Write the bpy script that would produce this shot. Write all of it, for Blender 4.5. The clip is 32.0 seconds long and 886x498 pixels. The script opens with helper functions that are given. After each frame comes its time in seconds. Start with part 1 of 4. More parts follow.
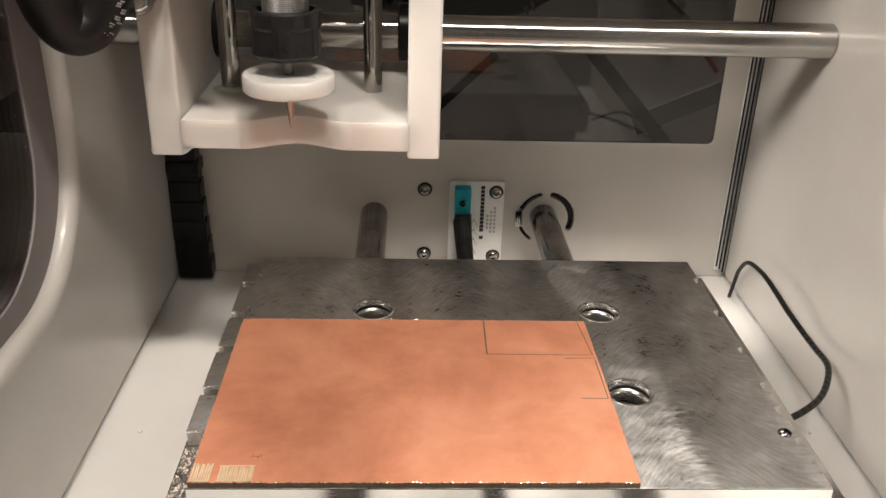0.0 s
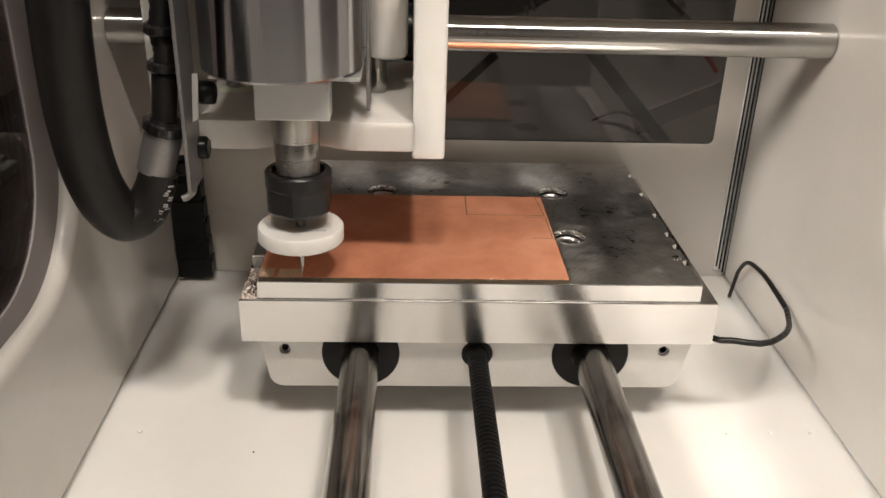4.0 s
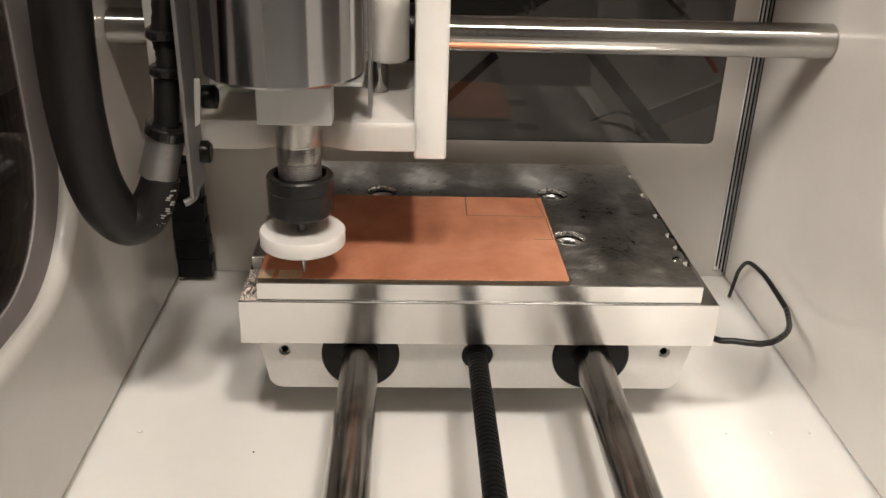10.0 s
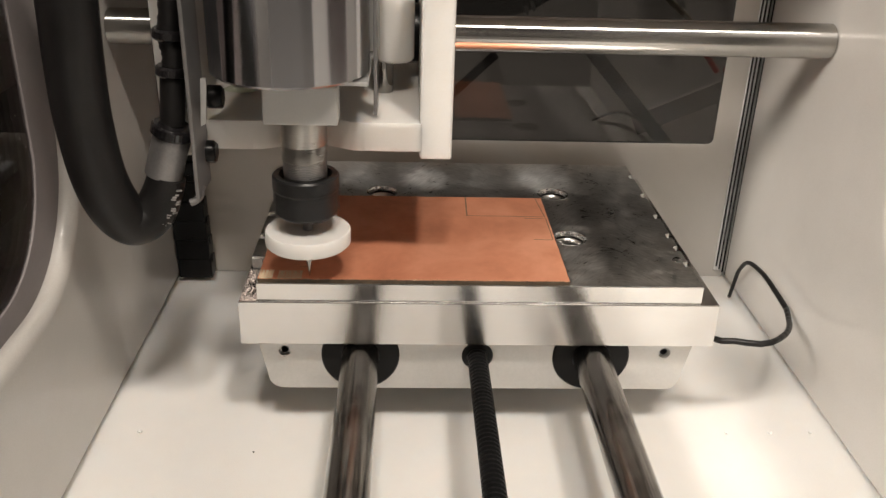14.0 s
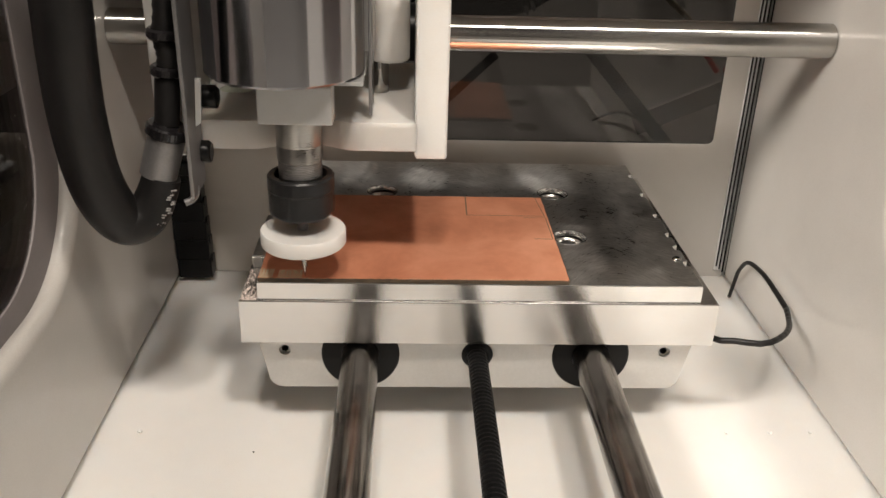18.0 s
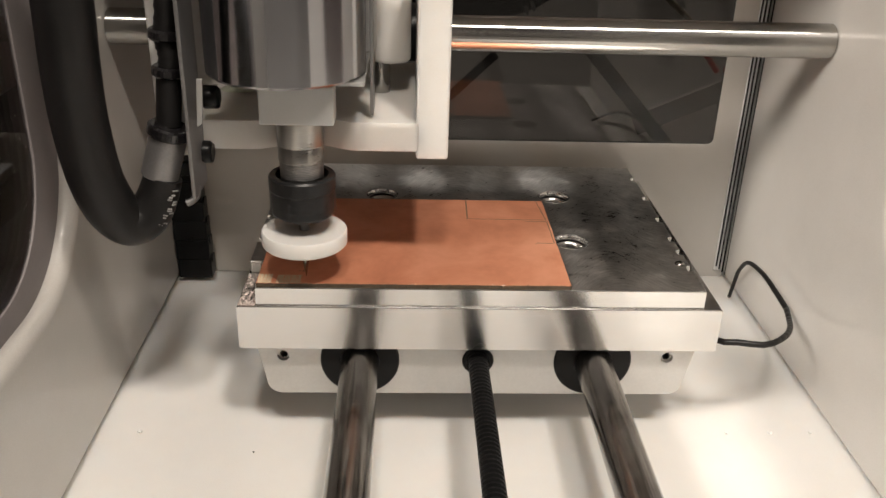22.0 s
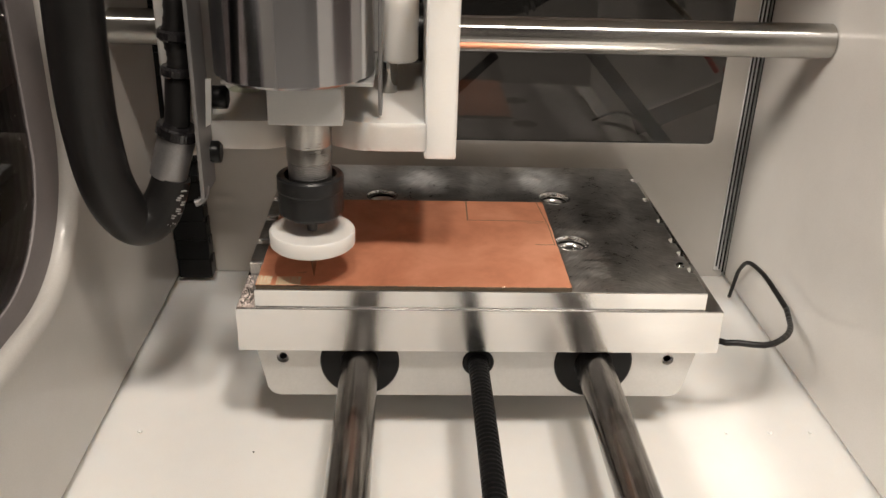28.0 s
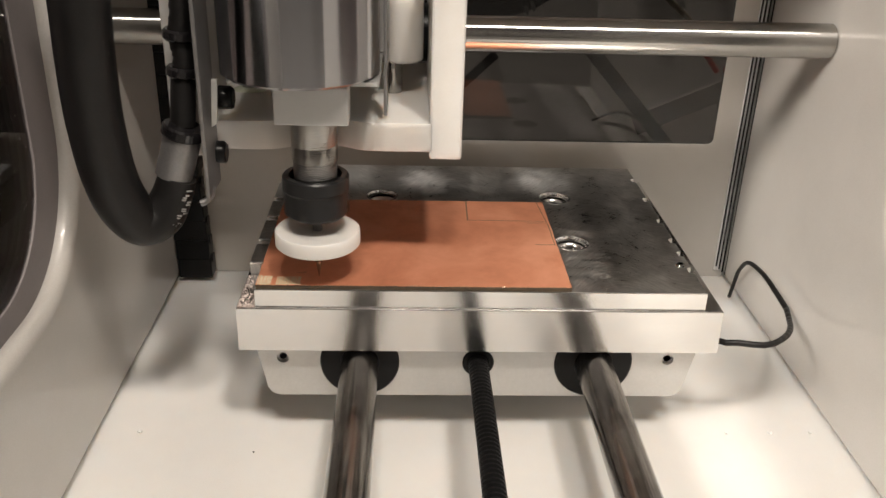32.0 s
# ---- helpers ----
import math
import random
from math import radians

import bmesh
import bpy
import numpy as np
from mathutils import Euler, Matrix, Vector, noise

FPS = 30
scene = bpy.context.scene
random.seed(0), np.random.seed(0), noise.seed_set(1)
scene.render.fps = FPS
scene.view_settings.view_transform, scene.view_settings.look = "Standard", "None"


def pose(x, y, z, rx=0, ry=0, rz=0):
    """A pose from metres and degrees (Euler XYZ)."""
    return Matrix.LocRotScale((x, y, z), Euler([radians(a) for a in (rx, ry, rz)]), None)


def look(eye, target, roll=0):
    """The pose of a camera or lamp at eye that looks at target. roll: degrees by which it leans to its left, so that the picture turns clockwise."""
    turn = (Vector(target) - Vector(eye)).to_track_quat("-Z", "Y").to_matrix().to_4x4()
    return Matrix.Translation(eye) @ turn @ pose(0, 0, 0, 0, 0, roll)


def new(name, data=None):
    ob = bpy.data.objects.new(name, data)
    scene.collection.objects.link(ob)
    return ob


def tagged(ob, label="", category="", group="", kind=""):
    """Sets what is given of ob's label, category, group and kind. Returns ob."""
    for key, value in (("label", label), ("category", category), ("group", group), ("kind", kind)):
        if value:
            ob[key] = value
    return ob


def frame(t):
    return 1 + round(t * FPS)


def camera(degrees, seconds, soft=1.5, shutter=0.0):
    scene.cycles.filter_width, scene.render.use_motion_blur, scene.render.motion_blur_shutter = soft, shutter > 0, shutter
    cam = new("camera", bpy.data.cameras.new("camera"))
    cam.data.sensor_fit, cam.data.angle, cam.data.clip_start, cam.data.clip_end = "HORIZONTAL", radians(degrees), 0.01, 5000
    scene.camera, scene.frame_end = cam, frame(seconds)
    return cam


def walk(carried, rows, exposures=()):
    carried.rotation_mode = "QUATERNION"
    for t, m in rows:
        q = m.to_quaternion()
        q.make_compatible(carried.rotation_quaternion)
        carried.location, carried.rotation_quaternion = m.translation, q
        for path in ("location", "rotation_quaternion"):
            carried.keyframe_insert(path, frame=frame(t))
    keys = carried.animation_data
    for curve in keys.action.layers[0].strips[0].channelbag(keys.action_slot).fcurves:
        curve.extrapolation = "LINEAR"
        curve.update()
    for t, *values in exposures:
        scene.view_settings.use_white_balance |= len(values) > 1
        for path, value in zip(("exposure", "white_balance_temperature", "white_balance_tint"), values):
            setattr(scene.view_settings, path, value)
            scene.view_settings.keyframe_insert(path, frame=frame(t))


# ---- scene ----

# Lengths below are millimetres; place() turns them into metres, with the enclosure floor at z = 0.
MM = 0.001
FLOOR = -54.0


def place(x, y, z):
    return Vector((x * MM, y * MM, (z - FLOOR) * MM))


# ---------------------------------------------------------------- camera
cam = camera(53.655, 32.0, soft=1.5, shutter=0.5)
EYE = place(54.6, -253.1, 139.2)
AIM = EYE + Vector((math.sin(radians(2.63)) * math.cos(radians(25.34)), math.cos(radians(2.63)) * math.cos(radians(25.34)), -math.sin(radians(25.34))))
walk(cam, [(0.0, look(EYE, AIM, 1.79)), (32.0, look(EYE, AIM, 1.79))], exposures=((0.0, -0.06), (1.2, -0.02), (2.6, -0.01), (32.0, -0.02)))

# ---------------------------------------------------------------- light
world = bpy.data.worlds.new("room_air")
scene.world = world
world.use_nodes = True
world.node_tree.nodes["Background"].inputs[0].default_value = (0.9, 0.85, 0.8, 1)
world.node_tree.nodes["Background"].inputs[1].default_value = 0.01


def area_lamp(name, eye, target, sx, sy, watts, colour):
    data = bpy.data.lights.new(name, "AREA")
    data.shape, data.size, data.size_y, data.energy, data.color = "RECTANGLE", sx, sy, watts, colour
    ob = new(name, data)
    ob.matrix_world = look(eye, target)
    return tagged(ob, "rectangular ceiling lamp of the room", "lamp", kind="structure")


MID = place(80, 20, 0)
for lamp_x, watts in ((-0.049, 11.5), (0.298, 18.0)):
    area_lamp("ceiling_lamp", MID + Vector((lamp_x, -0.778, 1.42)), MID, 0.12, 0.12, watts, (1.0, 0.90, 0.79))
area_lamp("ceiling_lamp", MID + Vector((-1.10, -0.90, 1.18)), MID, 0.4, 0.4, 42.0, (1.0, 0.91, 0.81))
area_lamp("ceiling_lamp", MID + Vector((-0.24, 0.64, 1.36)), MID, 0.5, 0.4, 15.0, (1.0, 0.92, 0.83))

# ---------------------------------------------------------------- materials


def nodes_of(name):
    m = bpy.data.materials.new(name)
    m.use_nodes = True
    t = m.node_tree
    return m, t, t.nodes["Principled BSDF"]


def coords(t, stretch=(1, 1, 1)):
    c = t.nodes.new("ShaderNodeTexCoord")
    mp = t.nodes.new("ShaderNodeMapping")
    mp.inputs["Scale"].default_value = stretch
    t.links.new(c.outputs["Object"], mp.inputs["Vector"])
    return mp.outputs["Vector"]


def noise_node(t, vec, scale, detail=4, rough=0.55, distort=0.0):
    n = t.nodes.new("ShaderNodeTexNoise")
    n.inputs["Scale"].default_value, n.inputs["Detail"].default_value = scale, detail
    n.inputs["Roughness"].default_value, n.inputs["Distortion"].default_value = rough, distort
    t.links.new(vec, n.inputs["Vector"])
    return n.outputs["Fac"]


def ramp(t, fac, stops):
    r = t.nodes.new("ShaderNodeValToRGB")
    els = r.color_ramp.elements
    while len(els) < len(stops):
        els.new(0.5)
    for e, (at, c) in zip(els, stops):
        e.position, e.color = at, (*c, 1) if len(c) == 3 else c
    t.links.new(fac, r.inputs["Fac"])
    return r.outputs["Color"]


def grey(v):
    return (v, v, v)


def surface(name, dark, light, rough=(0.4, 0.5), metal=0.0, big=40, fine=900, bump=0.1, stretch=(1, 1, 1), depth=0.0002, coat=0.0, spread=(0.3, 0.7), ior=1.5, milky=0.0, deep=0.006):
    """A material that varies at two scales: stains of 1/big metre, grain of 1/fine metre."""
    m, t, b = nodes_of(name)
    v = coords(t)
    vs = coords(t, stretch)
    stains = noise_node(t, v, big, 5, 0.6)
    grain = noise_node(t, vs, fine, 4, 0.6)
    mix = t.nodes.new("ShaderNodeMath")
    mix.operation = "MULTIPLY_ADD"
    t.links.new(grain, mix.inputs[0])
    mix.inputs[1].default_value = 0.35
    half = t.nodes.new("ShaderNodeMath")
    half.operation = "MULTIPLY_ADD"
    t.links.new(stains, half.inputs[0])
    half.inputs[1].default_value, half.inputs[2].default_value = 0.65, 0.0
    t.links.new(half.outputs[0], mix.inputs[2])
    fac = mix.outputs[0]
    t.links.new(ramp(t, fac, [(spread[0], dark), (spread[1], light)]), b.inputs["Base Color"])
    t.links.new(ramp(t, fac, [(spread[0], grey(rough[0])), (spread[1], grey(rough[1]))]), b.inputs["Roughness"])
    b.inputs["Metallic"].default_value, b.inputs["IOR"].default_value, b.inputs["Coat Weight"].default_value = metal, ior, coat
    b.inputs["Coat Roughness"].default_value = 0.06
    b.inputs["Subsurface Weight"].default_value, b.inputs["Subsurface Scale"].default_value = milky, deep
    b.inputs["Subsurface Radius"].default_value = (1.0, 0.92, 0.84)
    if bump:
        n = t.nodes.new("ShaderNodeBump")
        n.inputs["Strength"].default_value, n.inputs["Distance"].default_value = bump, depth
        t.links.new(grain, n.inputs["Height"])
        t.links.new(n.outputs["Normal"], b.inputs["Normal"])
    return m


def sums(t, op, a, b=0.0, c=0.0):
    """One arithmetic node; each input is a socket or a number."""
    n = t.nodes.new("ShaderNodeMath")
    n.operation = op
    for k, v in enumerate((a, b, c)):
        if isinstance(v, (int, float)):
            n.inputs[k].default_value = v
        else:
            t.links.new(v, n.inputs[k])
    return n.outputs[0]


def milled_metal(name):
    """Aluminium faced by a fly cutter in parallel passes: crossing arcs, worn in patches."""
    m, t, b = nodes_of(name)
    v = coords(t)
    parts = t.nodes.new("ShaderNodeSeparateXYZ")
    t.links.new(v, parts.inputs[0])
    px, py = parts.outputs[0], parts.outputs[1]
    lane, lean = 0.052, 1.3
    swirl = noise_node(t, v, 14, 2, 0.5)
    phase = sums(t, "MULTIPLY_ADD", sums(t, "SUBTRACT", px, 0.0205), 2 * math.pi / lane, sums(t, "MULTIPLY", sums(t, "SUBTRACT", swirl, 0.5), 1.3))
    bow = sums(t, "MULTIPLY", sums(t, "COSINE", phase), lean * lane / (2 * math.pi))
    across, back = t.nodes.new("ShaderNodeCombineXYZ"), t.nodes.new("ShaderNodeCombineXYZ")
    t.links.new(sums(t, "ADD", py, bow), across.inputs[1])
    t.links.new(sums(t, "SUBTRACT", py, bow), back.inputs[1])
    for c in (across, back):
        t.links.new(sums(t, "MULTIPLY", px, 0.28), c.inputs[0])
    arcs = noise_node(t, across.outputs[0], 850, 5, 0.75)
    back_arcs = noise_node(t, back.outputs[0], 700, 4, 0.7)
    patch = noise_node(t, v, 26, 8, 0.68, 0.8)
    mottle = noise_node(t, v, 150, 3, 0.5)
    tone = sums(t, "MULTIPLY_ADD", arcs, 0.5, sums(t, "MULTIPLY_ADD", mottle, 0.2, sums(t, "MULTIPLY", patch, 0.3)))
    t.links.new(ramp(t, tone, [(0.36, (0.44, 0.435, 0.425)), (0.5, (0.64, 0.63, 0.615)), (0.62, (0.86, 0.85, 0.83))]), b.inputs["Base Color"])
    t.links.new(ramp(t, sums(t, "MULTIPLY_ADD", arcs, 0.35, sums(t, "MULTIPLY_ADD", back_arcs, 0.25, sums(t, "MULTIPLY_ADD", mottle, 0.2, sums(t, "MULTIPLY", patch, 0.2)))), [(0.38, grey(0.23)), (0.50, grey(0.34)), (0.62, grey(0.50))]), b.inputs["Roughness"])
    b.inputs["Metallic"].default_value = 1.0
    b.inputs["Anisotropic"].default_value = 0.55
    lay = t.nodes.new("ShaderNodeCombineXYZ")
    lay.inputs[0].default_value = 1.0
    t.links.new(sums(t, "MULTIPLY", sums(t, "SINE", phase), lean), lay.inputs[1])
    unit = t.nodes.new("ShaderNodeVectorMath")
    unit.operation = "NORMALIZE"
    t.links.new(lay.outputs[0], unit.inputs[0])
    t.links.new(unit.outputs[0], b.inputs["Tangent"])
    n = t.nodes.new("ShaderNodeBump")
    n.inputs["Strength"].default_value, n.inputs["Distance"].default_value = 0.8, 0.00007
    t.links.new(sums(t, "MULTIPLY_ADD", arcs, 1.6, back_arcs), n.inputs["Height"])
    t.links.new(n.outputs["Normal"], b.inputs["Normal"])
    return m


def copper_metal(name):
    """Copper foil with finger stains and fine brushing."""
    m, t, b = nodes_of(name)
    v = coords(t)
    stain = noise_node(t, v, 34, 7, 0.62, 0.25)
    fine = noise_node(t, coords(t, (1, 14, 1)), 500, 4, 0.7)
    t.links.new(ramp(t, stain, [(0.3, (0.60, 0.235, 0.132)), (0.5, (0.79, 0.335, 0.197)), (0.68, (0.90, 0.42, 0.262))]), b.inputs["Base Color"])
    t.links.new(ramp(t, stain, [(0.3, grey(0.46)), (0.7, grey(0.36))]), b.inputs["Roughness"])
    b.inputs["Metallic"].default_value = 0.56
    n = t.nodes.new("ShaderNodeBump")
    n.inputs["Strength"].default_value, n.inputs["Distance"].default_value = 0.15, 0.00005
    t.links.new(fine, n.inputs["Height"])
    t.links.new(n.outputs["Normal"], b.inputs["Normal"])
    return m


def smoked_pane(name, tint, ior=1.5):
    """Clear sheet with a grey tint: real transmission and surface reflection."""
    m, t, b = nodes_of(name)
    out = t.nodes["Material Output"]
    clear, gloss, mixer, fres = (t.nodes.new("ShaderNode" + k) for k in ("BsdfTransparent", "BsdfGlossy", "MixShader", "Fresnel"))
    clear.inputs["Color"].default_value = (*tint, 1)
    gloss.inputs["Roughness"].default_value = 0.02
    fres.inputs["IOR"].default_value = ior
    t.links.new(fres.outputs[0], mixer.inputs[0])
    t.links.new(clear.outputs[0], mixer.inputs[1])
    t.links.new(gloss.outputs[0], mixer.inputs[2])
    t.links.new(mixer.outputs[0], out.inputs["Surface"])
    return m


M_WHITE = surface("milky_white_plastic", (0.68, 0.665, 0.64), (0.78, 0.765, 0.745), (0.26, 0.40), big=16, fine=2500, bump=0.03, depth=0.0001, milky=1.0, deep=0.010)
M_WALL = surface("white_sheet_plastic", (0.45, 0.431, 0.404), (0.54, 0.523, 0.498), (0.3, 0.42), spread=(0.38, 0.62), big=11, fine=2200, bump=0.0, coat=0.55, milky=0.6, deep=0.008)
M_CARR = surface("white_machined_plastic", (0.60, 0.575, 0.54), (0.68, 0.66, 0.635), (0.38, 0.5), big=25, fine=1500, bump=0.06, stretch=(1, 1, 5), depth=0.0001, milky=0.9, deep=0.01)
M_DISC = surface("white_nylon", (0.58, 0.565, 0.545), (0.68, 0.665, 0.645), (0.4, 0.5), big=60, fine=1500, bump=0.05, milky=0.7, deep=0.005)
M_STEEL = surface("ground_steel", (0.34, 0.33, 0.315), (0.44, 0.43, 0.41), (0.05, 0.10), 1.0, big=30, fine=700, bump=0.04, stretch=(1, 1, 1), depth=0.00005)
M_RAIL = surface("polished_steel", (0.40, 0.39, 0.375), (0.48, 0.47, 0.45), (0.16, 0.2), 1.0, big=30, fine=700, bump=0)
M_STEELY = surface("greasy_ground_steel", (0.15, 0.14, 0.132), (0.46, 0.44, 0.42), (0.12, 0.26), 1.0, big=35, fine=420, bump=0.12, stretch=(6, 0.05, 6), depth=0.00008, spread=(0.4, 0.6))
M_BAR = surface("brushed_aluminium", (0.62, 0.61, 0.595), (0.77, 0.76, 0.745), (0.10, 0.22), 1.0, big=45, fine=900, bump=0.05, stretch=(0.15, 3, 6), depth=0.00005)
M_BLOCK = surface("cast_aluminium", (0.52, 0.51, 0.49), (0.64, 0.63, 0.61), (0.42, 0.55), 0.7, big=40, fine=1200, bump=0.08)
M_FLECK = surface("bright_aluminium", (0.82, 0.81, 0.80), (0.92, 0.91, 0.90), (0.16, 0.30), 1.0, big=300, fine=2500, bump=0)
M_MILL = milled_metal("milled_aluminium")
M_COPPER = copper_metal("copper_foil")
M_BURR = surface("fresh_copper", (0.85, 0.55, 0.38), (0.95, 0.72, 0.55), (0.2, 0.3), 1.0, big=300, fine=2500)
M_CORE = surface("brown_laminate", (0.025, 0.017, 0.01), (0.10, 0.07, 0.04), (0.6, 0.8), big=300, fine=2500, bump=0.6)
M_TAN = surface("bared_laminate", (0.48, 0.40, 0.24), (0.80, 0.72, 0.52), (0.6, 0.75), big=350, fine=3000, bump=0.4, stretch=(5, 1, 1))
M_GROOVE = surface("engraved_groove", (0.07, 0.05, 0.03), (0.16, 0.11, 0.06), (0.6, 0.8), big=300, fine=2500)
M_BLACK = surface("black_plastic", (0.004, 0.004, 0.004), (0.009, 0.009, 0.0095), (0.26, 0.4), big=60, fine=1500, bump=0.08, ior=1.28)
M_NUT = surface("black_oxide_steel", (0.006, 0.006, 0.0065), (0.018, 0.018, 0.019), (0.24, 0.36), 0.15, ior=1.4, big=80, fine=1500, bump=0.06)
M_RUBBER = surface("dusty_black_rubber", (0.003, 0.0028, 0.0028), (0.012, 0.011, 0.011), (0.38, 0.55), big=70, fine=1800, bump=0.15, spread=(0.35, 0.72), ior=1.38)
M_SLEEVE = surface("turned_steel", (0.30, 0.29, 0.275), (0.42, 0.41, 0.39), (0.24, 0.36), 1.0, big=60, fine=900, bump=0.08, stretch=(0.3, 0.3, 4))
M_GREASE = surface("pale_green_grease", (0.52, 0.55, 0.42), (0.64, 0.66, 0.53), (0.15, 0.3), big=300, fine=1500, bump=0.3, milky=0.4)
M_GLOSS = surface("glossy_black_plastic", (0.006, 0.0055, 0.006), (0.012, 0.011, 0.012), (0.06, 0.14), big=60, fine=1500, bump=0.03)
M_GREYP = surface("grey_nickel", (0.17, 0.165, 0.165), (0.27, 0.26, 0.26), (0.3, 0.45), 0.6, big=80, fine=1500, bump=0.05)
M_MOTOR = surface("satin_motor_can", (0.36, 0.36, 0.375), (0.42, 0.42, 0.43), (0.15, 0.18), 1.0, big=20, fine=300, bump=0, stretch=(0.2, 0.2, 8))
M_GREYB = surface("bead_blasted_aluminium", (0.48, 0.48, 0.47), (0.56, 0.56, 0.55), (0.45, 0.55), 0.8, big=50, fine=2500, bump=0.1)
M_CYAN = surface("cyan_plastic", (0.0, 0.28, 0.36), (0.01, 0.36, 0.45), (0.3, 0.4), big=90, fine=1500)
M_PCB = surface("white_solder_mask", (0.72, 0.72, 0.71), (0.82, 0.82, 0.81), (0.25, 0.35), big=80, fine=1500)
M_INK = surface("black_ink", (0.01, 0.01, 0.01), (0.03, 0.03, 0.03), (0.5, 0.6), big=200, fine=2000)
M_GREYINK = surface("grey_ink", (0.35, 0.35, 0.36), (0.45, 0.45, 0.46), (0.5, 0.6), big=200, fine=2000)
M_PALEINK = surface("worn_pale_ink", (0.16, 0.155, 0.15), (0.45, 0.44, 0.43), (0.5, 0.6), big=500, fine=2000)
M_RED = surface("red_insulation", (0.62, 0.035, 0.03), (0.74, 0.05, 0.04), (0.4, 0.5), big=90, fine=1500)
M_CREAM = surface("cream_insulation", (0.50, 0.42, 0.30), (0.62, 0.54, 0.42), (0.4, 0.5), big=90, fine=1500)
M_PANEL = smoked_pane("smoked_acrylic", (0.41, 0.40, 0.39), 1.5)
M_WINDOW = smoked_pane("dark_smoked_acrylic", (0.86, 0.80, 0.80), 2.0)
M_GASKET = surface("grey_gasket", (0.18, 0.16, 0.162), (0.24, 0.215, 0.217), (0.55, 0.7), big=40, fine=1200)
M_BACK = surface("grey_webbing", (0.33, 0.315, 0.30), (0.42, 0.405, 0.385), (0.4, 0.55), big=22, fine=800)
M_STRAP = surface("dark_strap", (0.02, 0.02, 0.022), (0.04, 0.04, 0.045), (0.5, 0.6), big=60, fine=1500)
M_ROOM = surface("room_paint", (0.06, 0.057, 0.054), (0.085, 0.08, 0.076), (0.7, 0.8), big=2, fine=60)
M_TABLE = surface("grey_bench_top", (0.07, 0.066, 0.062), (0.11, 0.104, 0.098), (0.5, 0.6), big=6, fine=40)
M_PINK = surface("pale_dust", (0.66, 0.55, 0.50), (0.82, 0.74, 0.70), (0.7, 0.8), big=300, fine=2500)


def turned(m, axis, amount):
    """Fine grooves round an axis: highlights run along it."""
    t = m.node_tree
    n = t.nodes.new("ShaderNodeTangent")
    n.direction_type, n.axis = "RADIAL", axis
    b = t.nodes["Principled BSDF"]
    t.links.new(n.outputs[0], b.inputs["Tangent"])
    b.inputs["Anisotropic"].default_value, b.inputs["Anisotropic Rotation"].default_value = amount, 0.25


turned(M_MOTOR, "Z", 0.95)
turned(M_RAIL, "X", 0.98)

# ---------------------------------------------------------------- mesh helpers
ORIGIN = {}


def thing(name, at, label, category, group="", kind=""):
    ob = new(name)
    ob.empty_display_size = 0.005
    ob.location = place(*at)
    ORIGIN[ob.name] = Vector(at)
    return tagged(ob, label, category, group, kind)


def finish(bm, name, material, org, smooth=40):
    bmesh.ops.recalc_face_normals(bm, faces=bm.faces)
    for v in bm.verts:
        v.co = (v.co - org) * MM
    me = bpy.data.meshes.new(name)
    bm.to_mesh(me)
    bm.free()
    me.materials.append(material)
    if smooth:
        flags = [f.use_smooth for f in me.polygons]
        me.set_sharp_from_angle(angle=radians(smooth))
        for f, soft_face in zip(me.polygons, flags):
            f.use_smooth = soft_face
    else:
        me.shade_flat()
    return me


def part(name, bm, material, parent, label="", at=None, smooth=40):
    """One mesh under a thing or a part, from a bmesh in place's millimetres; at: an origin of its own."""
    base = ORIGIN[parent.name]
    org = Vector(at) if at else base
    ob = new(name, finish(bm, name, material, org, smooth))
    ob.parent = parent
    ob.location = (org - base) * MM
    ORIGIN[ob.name] = org
    return tagged(ob, label)


def solid(name, bm, material, at, label, category="", group="", kind="", smooth=40):
    """A thing that is one mesh."""
    ob = new(name, finish(bm, name, material, Vector(at), smooth))
    ob.location = place(*at)
    ORIGIN[ob.name] = Vector(at)
    return tagged(ob, label, category, group, kind)


def box(x0, x1, y0, y1, z0, z1, bevel=0.0, bm=None, seg=2):
    own = bmesh.new()
    bmesh.ops.create_cube(own, size=1)
    for v in own.verts:
        v.co = Vector(((x0 + x1) / 2 + v.co.x * (x1 - x0), (y0 + y1) / 2 + v.co.y * (y1 - y0), (z0 + z1) / 2 + v.co.z * (z1 - z0)))
    if bevel:
        bmesh.ops.bevel(own, geom=own.edges[:], offset=bevel, segments=seg, profile=0.5, affect="EDGES")
    round_off(own)
    return own if bm is None else merge(bm, own)


def round_off(bm):
    """Smooth shading on the rounded faces, flat on those that lie square."""
    bm.normal_update()
    for f in bm.faces:
        f.smooth = max(abs(c) for c in f.normal) < 0.9999


def merge(bm, own):
    me = bpy.data.meshes.new("scratch")
    own.to_mesh(me)
    own.free()
    bm.from_mesh(me)
    bpy.data.meshes.remove(me)
    return bm


def rod(p0, p1, r, seg=32, chamfer=0.0, r2=None, bm=None):
    """A cylinder or cone between two points."""
    p0, p1 = Vector(p0), Vector(p1)
    length = (p1 - p0).length
    if r2 is None:
        prof = [(r - chamfer, 0), (r, chamfer), (r, length - chamfer), (r - chamfer, length)] if chamfer else [(r, 0), (r, length)]
    else:
        prof = [(r, 0), (r2, length)]
    own = lathe(prof, seg)
    turn = (p1 - p0).to_track_quat("Z", "Y").to_matrix().to_4x4()
    bmesh.ops.transform(own, matrix=Matrix.Translation(p0) @ turn, verts=own.verts)
    return own if bm is None else merge(bm, own)


